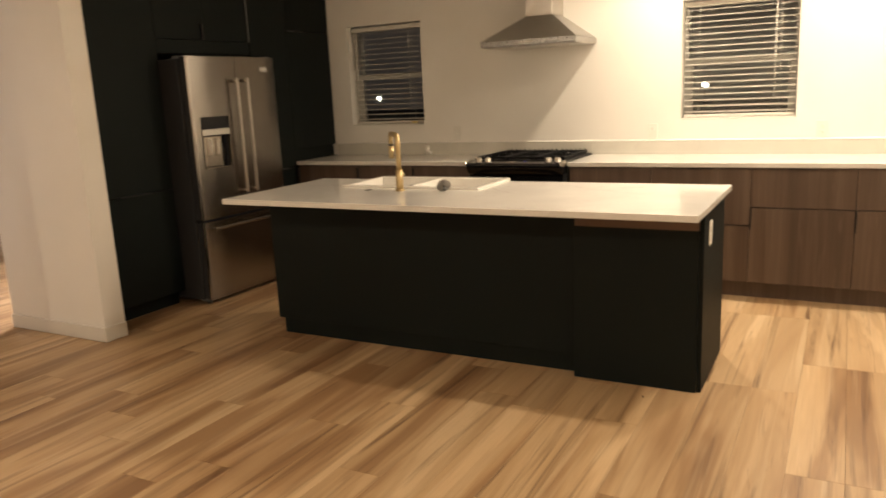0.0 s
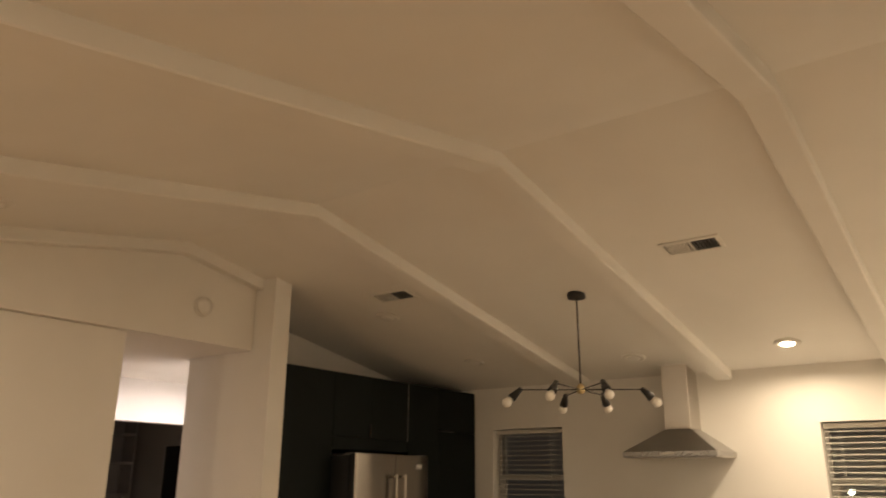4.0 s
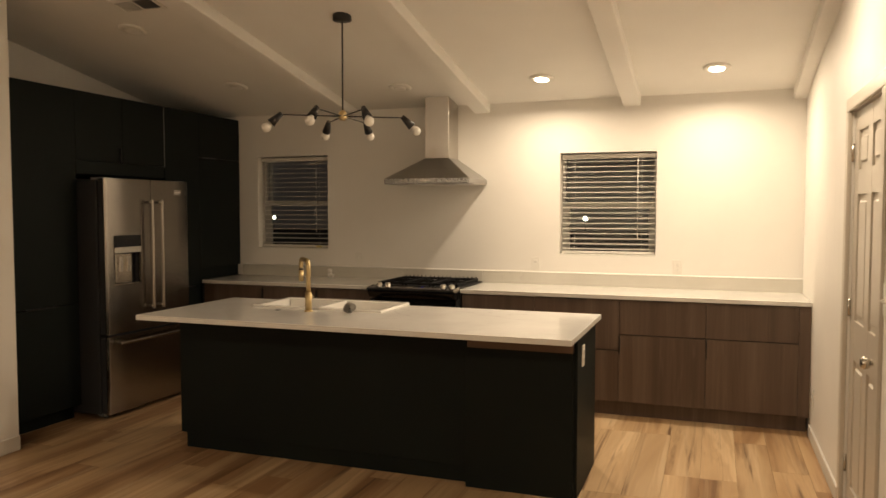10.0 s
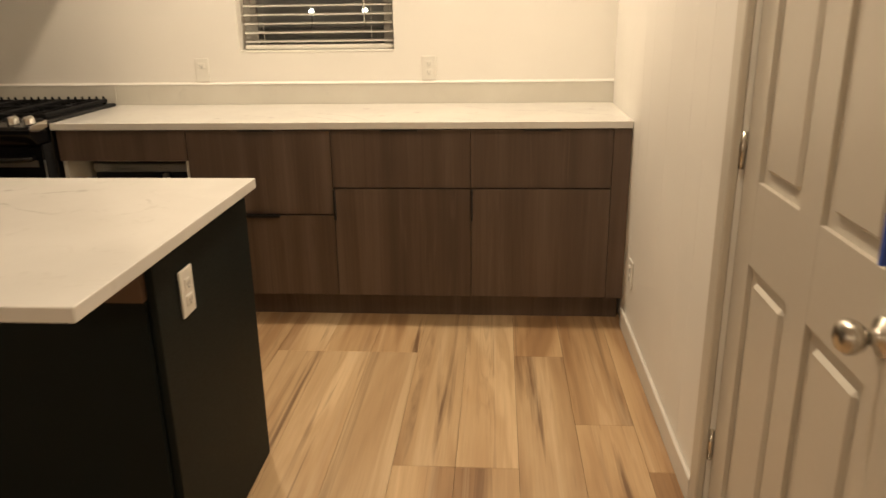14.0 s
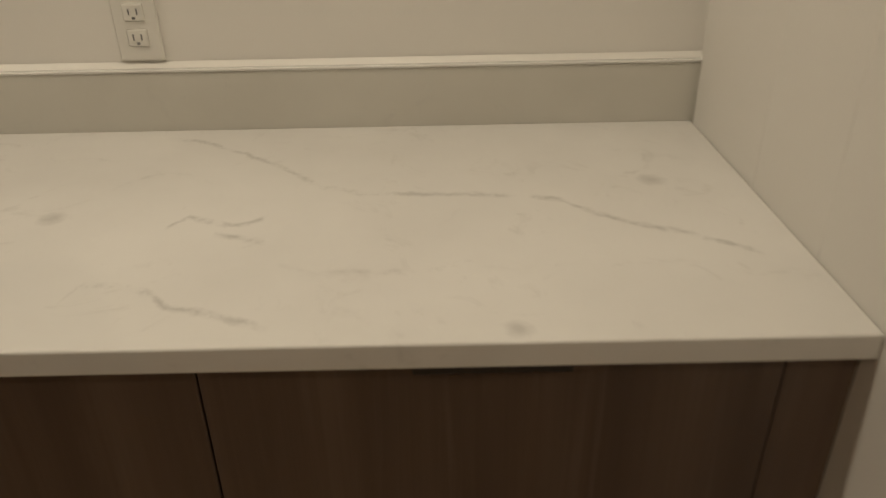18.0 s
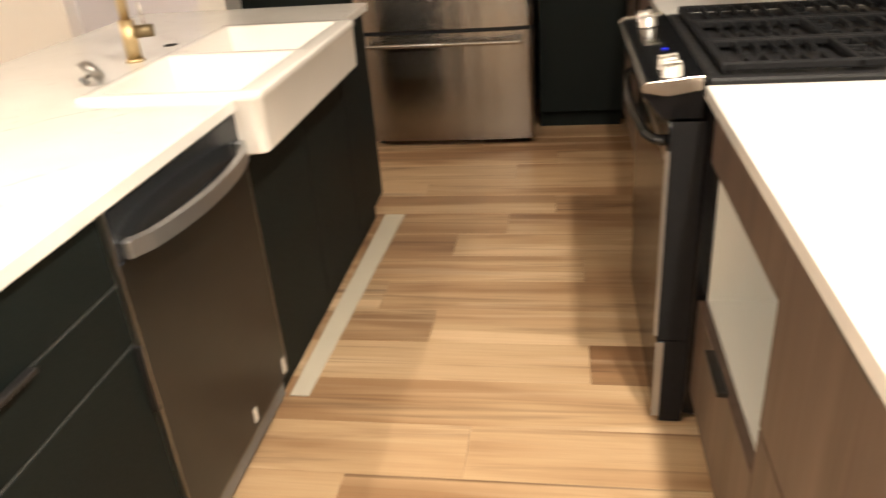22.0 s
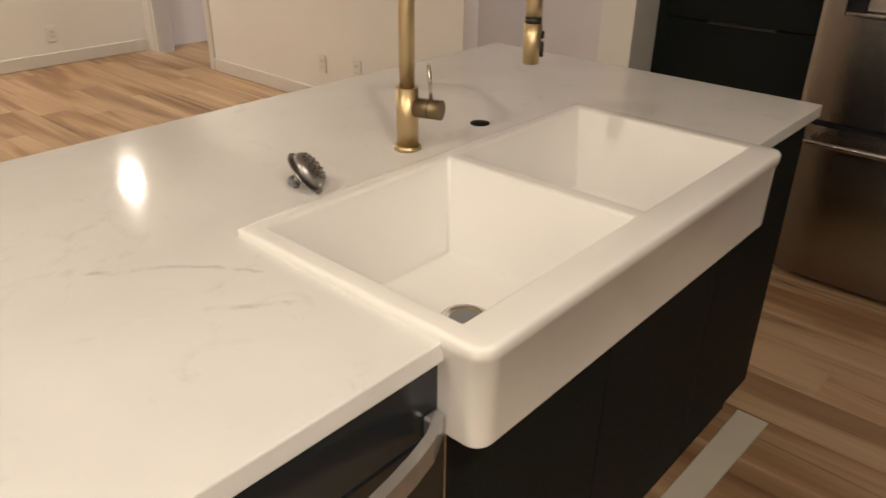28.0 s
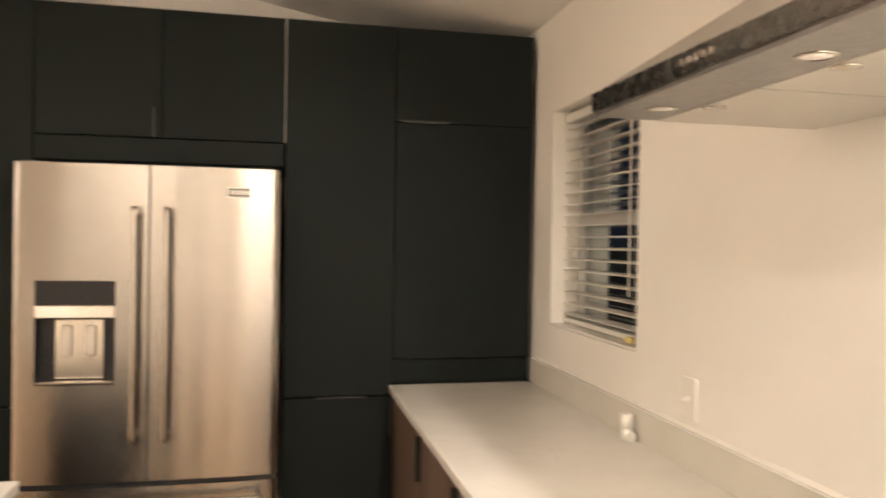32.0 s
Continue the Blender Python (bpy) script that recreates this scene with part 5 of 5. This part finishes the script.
slab("island_countertop", [(-3.908, -2.700), (-1.284, -2.700), (-1.280, -1.717), (SX1 - 0.012, -1.717), (SX1 - 0.012, SY0 + 0.012),
                           (SX0 + 0.012, SY0 + 0.012), (SX0 + 0.012, -1.717), (-3.908, -1.717)], "white quartz island countertop with faint grey veins", QUARTZ_ISLAND)

# farmhouse sink: two bowls, rounded rim
sk = thing("farmhouse_sink", ((SX0 + SX1) / 2, (SY0 + SY1) / 2, 0.69), "white fireclay double-bowl apron sink set in the island", "sink")
SZ, SB = 0.928, 0.772
div = -3.014
bowls = [(SX0 + 0.035, div - 0.016), (div + 0.016, SX1 - 0.035)]
by0, by1 = SY0 + 0.030, SY1 - 0.062
xs = [SX0, bowls[0][0], bowls[0][1], bowls[1][0], bowls[1][1], SX1]
ys = [SY0, by0, by1, SY1]
bm = bmesh.new()
top = [[bm.verts.new((x, y, SZ)) for y in ys] for x in xs]
for i in range(5):
    for k in range(3):
        if k == 1 and i in (1, 3):
            continue
        bm.faces.new((top[i][k], top[i + 1][k], top[i + 1][k + 1], top[i][k + 1]))
for i in (1, 3):
    ring = [top[i][1], top[i + 1][1], top[i + 1][2], top[i][2]]
    cxm, cym = (xs[i] + xs[i + 1]) / 2, (by0 + by1) / 2
    low = [bm.verts.new((cxm + (v.co.x - cxm) * 0.90, cym + (v.co.y - cym) * 0.90, 0.745)) for v in ring]
    for k in range(4):
        bm.faces.new((ring[k], ring[(k + 1) % 4], low[(k + 1) % 4], low[k]))
    bm.faces.new(low)
rim = [(0, k) for k in range(4)] + [(i, 3) for i in range(1, 6)] + [(5, k) for k in (2, 1, 0)] + [(i, 0) for i in (4, 3, 2, 1)]
scx, scy = (SX0 + SX1) / 2, (SY0 + SY1) / 2


def rim_loop(inset, z):
    return [bm.verts.new((xs[i] + math.copysign(inset, scx - xs[i]), ys[k] + math.copysign(inset, scy - ys[k]), z)) for i, k in rim]


loops = [[top[i][k] for i, k in rim], rim_loop(0.0, SZ - 0.022), rim_loop(0.005, SZ - 0.027), rim_loop(0.005, SB), rim_loop(0.025, SB)]
for upper, lower in zip(loops, loops[1:]):
    for n_ in range(len(rim)):
        q = (n_ + 1) % len(rim)
        bm.faces.new((upper[n_], upper[q], lower[q], lower[n_]))
bmesh.ops.recalc_face_normals(bm, faces=bm.faces)
tall_edges = [e for e in bm.edges if all(abs(v.co.y - SY1) < 0.006 and min(abs(v.co.x - SX0), abs(v.co.x - SX1)) < 0.006 for v in e.verts)]
bmesh.ops.bevel(bm, geom=tall_edges, offset=0.026, segments=5, affect="EDGES", profile=0.5)
sharp = [e for e in bm.edges if len(e.link_faces) == 2 and e.calc_face_angle(0) > 0.9 and not all(SZ - 0.03 < v.co.z < SZ - 0.02 for v in e.verts)]
bmesh.ops.bevel(bm, geom=sharp, offset=0.007, segments=3, affect="EDGES", profile=0.5)
part("basin", smooth_all(bm), CERAMIC, sk)
for a, b in bowls:
    cxm, cym = (a + b) / 2 + (-0.025), -1.898
    d_ = part("drain", lathe([(0.041, 0.7445), (0.041, 0.748), (0.035, 0.749), (0.030, 0.7462), (0.002, 0.7462)], Matrix.Translation((cxm, cym, 0))), CHROME, sk, "steel drain")
    part("drain_cup", lathe([(0.028, 0.7463), (0.026, 0.7468), (0.002, 0.7468)], Matrix.Translation((cxm, cym, 0))), GREYPL, d_)

# dishwasher
dw = thing("dishwasher", ((DWX0 + DWX1) / 2, -2.0, 0.0), "dark stainless dishwasher with a bowed silver handle", "dishwasher")
part("tub", box(DWX0 + 0.004, DWX1 - 0.004, -2.27, IF - 0.01, 0.03, 0.875), GREYPL, dw)
dd = part("door", box(DWX0 + 0.004, DWX1 - 0.004, IF - 0.009, IF + 0.012, 0.11, 0.775, 0.003), DARKSTEEL, dw, "dark stainless door")
part("control_strip", box(DWX0 + 0.004, DWX1 - 0.004, IF - 0.009, IF + 0.012, 0.7765, 0.878, 0.003), STRIPGREY, dw, "dark grey control strip")
part("edge_trim", box(DWX1 - 0.0038, DWX1 - 0.0008, IF - 0.02, IF + 0.011, 0.11, 0.878), STEEL_V, dw, "silver edge trim")
part("edge_trim", box(DWX0 + 0.0008, DWX0 + 0.0038, IF - 0.02, IF + 0.011, 0.11, 0.878), STEEL_V, dw, "silver edge trim")
part("kick_plate", box(DWX0 + 0.01, DWX1 - 0.01, IF - 0.06, IF - 0.05, 0.0, 0.105), BLACK, dw)
n_ = 14
bm = bmesh.new()
prev = None
for k in range(n_ + 1):
    u = k / n_
    x = DWX0 + 0.03 + (DWX1 - DWX0 - 0.06) * u
    y = IF + 0.012 + 0.05 * math.sin(math.pi * u) ** 0.6 + 0.006
    ring = [bm.verts.new((x, y + dy, 0.795 + dz)) for dy, dz in ((0.0, -0.0195), (0.013, -0.0165), (0.013, 0.0165), (0.0, 0.0195))]
    if prev:
        for q in range(4):
            bm.faces.new((prev[q], prev[(q + 1) % 4], ring[(q + 1) % 4], ring[q]))
    else:
        bm.faces.new(ring)
    prev = ring
bm.faces.new(prev)
part("handle", bm, SILVER, dd, "bowed flat silver handle")
for hx in (DWX0 + 0.035, DWX1 - 0.035):
    part("handle_mount", box(hx - 0.012, hx + 0.012, IF + 0.0122, IF + 0.03, 0.777, 0.813, 0.003), SILVER, dd)
part("sticker", box(-2.346, -2.324, IF + 0.0123, IF + 0.0128, 0.13, 0.170), PLASTIC, dd, "small white sticker")
part("sticker", box(-2.562, -2.540, IF + 0.0123, IF + 0.0128, 0.125, 0.172), PLASTIC, dd, "small white sticker")

# faucet
fb = Vector((-3.007, -2.213, 0.914))
fa = thing("kitchen_faucet", fb, "brushed brass pull-down faucet with a square bend", "faucet")
part("base_ring", lathe([(0.027, 0.0003), (0.027, 0.006), (0.024, 0.010)], Matrix.Translation(fb)), BRASS, fa)
part("body", rod(fb + Vector((0, 0, 0.008)), fb + Vector((0, 0, 0.122)), 0.0213), BRASS, fa)
d = Vector((-0.66, 0.75, 0)).normalized()
z_top = 0.315
pts = [fb + Vector((0, 0, 0.122)), fb + Vector((0, 0, z_top - 0.045))]
for k in range(1, 7):
    a = math.pi / 2 * k / 6
    pts.append(fb + d * (0.04 * (1 - math.cos(a))) + Vector((0, 0, z_top - 0.04 + 0.04 * math.sin(a))))
pts.append(fb + d * 0.19 + Vector((0, 0, z_top)))
for k in range(1, 7):
    a = math.pi / 2 * k / 6
    pts.append(fb + d * (0.195 + 0.035 * math.sin(a)) + Vector((0, 0, z_top - 0.035 + 0.035 * math.cos(a))))
pts.append(fb + d * 0.23 + Vector((0, 0, z_top - 0.062)))
sp = part("spout", tube(pts, 0.0145), BRASS, fa)
tip = fb + d * 0.23
part("joint_ring", rod(tip + Vector((0, 0, z_top - 0.072)), tip + Vector((0, 0, z_top - 0.062)), 0.0152), BLKMETAL, sp, "black joint ring")
hd2 = part("spray_head", rod(tip + Vector((0, 0, 0.170)), tip + Vector((0, 0, z_top - 0.072)), 0.0150, 0.0165), BRASS, fa)
for z_, h_ in ((0.222, 0.007), (0.196, 0.014)):
    bmk = box(0.0150, 0.0215, -0.005, 0.005, z_ - h_, z_ + h_, 0.002)
    bmk.transform(Matrix.Translation(tip) @ Matrix.Rotation(math.atan2(0.75, -0.66), 4, "Z"))
    part("spray_button", bmk, BLKMETAL, hd2, "dark spray button")
side = Vector((-0.35, 1.0, 0)).normalized()
val = part("valve", rod(fb + side * 0.018 + Vector((0, 0, 0.085)), fb + side * 0.068 + Vector((0, 0, 0.085)), 0.0185), BRONZE, fa, "dull bronze valve")
part("lever", tube([fb + side * 0.050 + Vector((0, 0, 0.098)), fb + side * 0.047 + Vector((0, 0, 0.135)), fb + side * 0.044 + Vector((0, 0, 0.168))], 0.0036, 12), NICKEL, val, "thin pale lever")
part("valve_cap", rod(fb + side * 0.0685 + Vector((0, 0, 0.085)), fb + side * 0.071 + Vector((0, 0, 0.085)), 0.0188), BRONZE, val)
part("valve_ring", rod(fb + side * 0.046 + Vector((0, 0, 0.085)), fb + side * 0.048 + Vector((0, 0, 0.085)), 0.0189), BLKMETAL, val, "dark joint ring")
# A solid dark disc on the slab; no hole is cut.
hole = thing("faucet_hole_disc", (-3.229, -2.212, 0.914), "flat dark disc at the accessory hole in the island countertop", "hole cover")
part("ring", lathe([(0.021, 0.0003), (0.021, 0.0016), (0.002, 0.0018)], Matrix.Translation((-3.229, -2.212, 0.914))), IRON, hole)

# strainer basket lying by the sink
sb = thing("sink_strainer", (-2.714, -2.170, 0.914), "steel sink strainer basket lying on its side", "strainer")
m_ = Matrix.Translation((-2.735, -2.190, 0.9445)) @ Vector((0.54, -0.56, -0.63)).to_track_quat("Z", "Y").to_matrix().to_4x4()
part("flange", lathe([(0.041, -0.003), (0.041, 0.0), (0.034, 0.003), (0.033, -0.002)], m_), DULLSTEEL, sb)
cup = part("cup", lathe([(0.035, -0.0025), (0.034, -0.015), (0.029, -0.022), (0.015, -0.026), (0.002, -0.027)], m_), DULLSTEEL, sb)
for r_, n_, h_ in ((0.009, 6, -0.0264), (0.0175, 11, -0.0252), (0.0255, 15, -0.0232)):
    for k in range(n_):
        a = math.tau * k / n_
        part("hole", lathe([(0.0021, h_ - 0.0003), (0.0019, h_ - 0.0005), (0.001, h_ - 0.0005)], m_ @ Matrix.Translation((r_ * math.cos(a), r_ * math.sin(a), 0)), 8), DARKPL, cup)
part("post", lathe([(0.005, 0.001), (0.005, 0.016), (0.008, 0.018), (0.002, 0.0185)], m_, 14), NICKEL, sb)
part("stopper", lathe([(0.011, 0.0186), (0.012, 0.024), (0.009, 0.030), (0.002, 0.0305)], m_, 14), GREYPL, sb, "rubber stopper")

# masking strip on the floor in front of the sink cabinet
solo("floor_strip", extruded([(-3.884, -1.645), (-2.600, -1.690), (-2.600, -1.748), (-3.884, -1.735)], "z", 0.0005, 0.006, 0.001), TAPE, "pale paper strip lying on the floor along the island", "strip", "object")

# ---- chandelier ----
ch = Vector((-2.947, -1.855, 0))
cz = ceiling_z(ch.y)
cl = thing("chandelier", (ch.x, ch.y, cz), "black and brass six-arm sputnik chandelier, unlit", "chandelier")
part("canopy", lathe([(0.062, 0.012), (0.062, -0.030), (0.056, -0.034), (0.002, -0.034)], Matrix.Translation((ch.x, ch.y, cz)), 12), BLKMETAL, cl)
HZ = 2.157
part("rod", rod((ch.x, ch.y, HZ), (ch.x, ch.y, cz - 0.03), 0.0055, seg=12), BLKMETAL, cl, "thin black rod")
part("hub", lathe([(0.010, 0.040), (0.022, 0.028), (0.027, 0.012), (0.027, -0.012), (0.018, -0.026), (0.002, -0.028)], Matrix.Translation((ch.x, ch.y, HZ))), BRASS, cl, "brass hub")
for k in range(6):
    a = radians((32, 94, 132, 213, 274, 316)[k])
    u = Vector((math.cos(a), math.sin(a), 0))
    c0 = Vector((ch.x, ch.y, HZ))
    arm = part("arm", rod(c0 + u * 0.022, c0 + u * 0.405, 0.0042, seg=10), BLKMETAL, cl, "thin black arm")
    s0 = c0 + u * 0.40
    v = (u * 0.72 + Vector((0, 0, -0.69))).normalized()
    part("joint", lathe([(0.008, -0.008), (0.011, 0.0), (0.008, 0.008)], Matrix.Translation(s0), 12), BRASS, arm)
    so = part("socket", rod(s0 - v * 0.012, s0 + v * 0.082, 0.015, 0.030), BLKMETAL, cl, "black cone socket")
    bp = Matrix.Translation(s0 + v * 0.082) @ v.to_track_quat("Z", "Y").to_matrix().to_4x4()
    prof = [(0.014, 0.0), (0.018, 0.012)] + [(0.0305 * math.sin(radians(q)), 0.040 - 0.0305 * math.cos(radians(q))) for q in (45, 70, 90, 110, 130, 150, 165, 178)]
    part("bulb", lathe(prof, bp, 20), BULB, so, "frosted white globe bulb")

# ---- small loose things ----
pb = Vector((-4.030, -0.047, 0.914))
pf = thing("pipe_fitting", pb, "small white plastic elbow pipe fitting standing on the counter", "pipe fitting")
part("elbow", tube([pb + Vector((-0.001, 0.0, 0.050)), pb + Vector((0.0, 0.0, 0.034)), pb + Vector((0.010, -0.002, 0.022)), pb + Vector((0.038, -0.004, 0.0175))], 0.0165), PLASTIC, pf)
part("collar", rod(pb + Vector((-0.001, 0.0, 0.040)), pb + Vector((-0.002, 0.0, 0.082)), 0.0205), PLASTIC, pf)
part("foot_ring", rod(pb + Vector((-0.006, 0.0, 0.0003)), pb + Vector((-0.004, 0.0, 0.030)), 0.0185), PLASTIC, pf)
solo("window_latch", box(-4.22, -4.17, 0.03, 0.055, W1[2] + 0.0125, W1[2] + 0.032, 0.005, 2), YELLOW, "small yellow plastic piece on the window sill", "clip", "object")


def leaf_bit(x, y, size, turn, label):
    bm = bmesh.new()
    n = 9
    rim_ = []
    for k in range(n):
        a = math.tau * k / n
        r = size * (0.35 + 0.65 * abs(math.cos(a))) * random.uniform(0.7, 1.1)
        rim_.append(bm.verts.new((r * math.cos(a), 0.55 * r * math.sin(a), 0.002 + random.uniform(0, 0.006))))
    low = [bm.verts.new(v.co - Vector((0, 0, 0.0015))) for v in rim_]
    bm.faces.new(rim_)
    bm.faces.new(list(reversed(low)))
    for k in range(n):
        bm.faces.new((rim_[k], low[k], low[(k + 1) % n], rim_[(k + 1) % n]))
    bm.transform(Matrix.Translation((x, y, 0.0)) @ Matrix.Rotation(turn, 4, "Z"))
    solo("dry_leaf", bm, LEAF, label, "debris", "object")


leaf_bit(-0.380, -2.13, 0.022, 0.4, "dark dry leaf scrap on the plank floor")
leaf_bit(-0.360, -2.115, 0.014, 1.2, "dark dry leaf scrap on the plank floor")
leaf_bit(-1.548, -2.51, 0.013, 2.0, "small dark scrap on the floor by the island")

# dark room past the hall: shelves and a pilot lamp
sh = thing("wall_shelf", (-11.15, -0.9, 0.0), "built-in shelves with uprights, toned dark for the unlit room", "shelf")
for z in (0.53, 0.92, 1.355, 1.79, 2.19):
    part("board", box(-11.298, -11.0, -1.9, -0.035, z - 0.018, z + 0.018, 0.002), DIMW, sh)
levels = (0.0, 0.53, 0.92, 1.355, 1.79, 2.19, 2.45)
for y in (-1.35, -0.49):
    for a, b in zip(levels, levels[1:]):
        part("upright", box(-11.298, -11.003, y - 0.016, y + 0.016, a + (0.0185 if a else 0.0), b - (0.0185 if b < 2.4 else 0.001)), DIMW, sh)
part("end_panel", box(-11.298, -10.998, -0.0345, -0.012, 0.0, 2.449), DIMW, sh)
nl = thing("night_light", (-10.56, 0.097, 0.215), "small plug-in night light with a green pilot lamp", "night light")
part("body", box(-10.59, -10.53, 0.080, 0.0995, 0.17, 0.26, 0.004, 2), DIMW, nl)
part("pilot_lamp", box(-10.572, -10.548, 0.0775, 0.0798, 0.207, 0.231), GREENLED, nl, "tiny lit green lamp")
# Dark panel with a made-up knob, in place of a dark opening.
dd2 = thing("dark_opening_panel", (-9.95, 0.097, 0.0), "framed dark panel standing in for a dark opening in the unlit room", "door", kind="structure")
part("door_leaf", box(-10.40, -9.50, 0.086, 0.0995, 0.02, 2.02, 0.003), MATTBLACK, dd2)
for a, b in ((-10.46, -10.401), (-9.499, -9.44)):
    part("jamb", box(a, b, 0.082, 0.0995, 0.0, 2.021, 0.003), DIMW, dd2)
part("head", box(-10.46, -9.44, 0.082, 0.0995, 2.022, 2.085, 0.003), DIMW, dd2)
part("door_knob", lathe([(0.026, 0.0), (0.026, 0.005), (0.011, 0.010), (0.011, 0.028), (0.025, 0.040), (0.025, 0.052), (0.004, 0.060)],
     Matrix.Translation((-9.57, 0.0858, 0.95)) @ Matrix.Rotation(math.pi / 2, 4, "X")), NICKEL, dd2)

# ---- floor planks ----
PW, PL = 0.2, 1.22
shared = {}


def plank(x0, x1, y0, y1):
    key = (round(x1 - x0, 3), round(y1 - y0, 3))
    if key not in shared:
        shared[key] = mesh_of("plank", box(-(x1 - x0) / 2, (x1 - x0) / 2, -(y1 - y0) / 2, (y1 - y0) / 2, -0.0085, 0.0, 0.0005), PLANK, None)
    ob = new("plank", shared[key])
    ob.parent = floor
    ob.matrix_parent_inverse = Matrix.Translation(-floor.location)
    ob.location = ((x0 + x1) / 2, (y0 + y1) / 2, 0.0)


# the joints of some rows, by the row's number from the east wall
JOINTS = {1: -1.52, 2: -1.0, 11: -1.50, 12: -1.195, 14: -0.867, 15: -1.381, 17: -0.873}


def lay(x_lo, x_hi, y_lo, y_hi, gap=0.0004):
    x, n = x_hi, 0
    while x > x_lo + 0.01:
        xa = max(x - PW, x_lo)
        y = y_lo - random.choice((0.0, 0.2, 0.41, 0.61, 0.81, 1.02))
        if n in JOINTS and x_hi > 0.0:
            y = JOINTS[n] - PL * math.ceil((JOINTS[n] - y_lo) / PL)
        while y < y_hi - 0.02:
            a, b = max(y, y_lo), min(y + PL, y_hi)
            if b - a > 0.02:
                plank(xa + gap, x - gap, a + gap, b - gap)
            y += PL
        x, n = xa, n + 1


lay(WEST - 0.11, 0.10, SOUTH, 0.0)
lay(-7.3, WEST - 0.11, -7.25, -0.9)
PW, PL = 0.4, 2.44
lay(-11.3, -7.3, -3.45, 0.10)
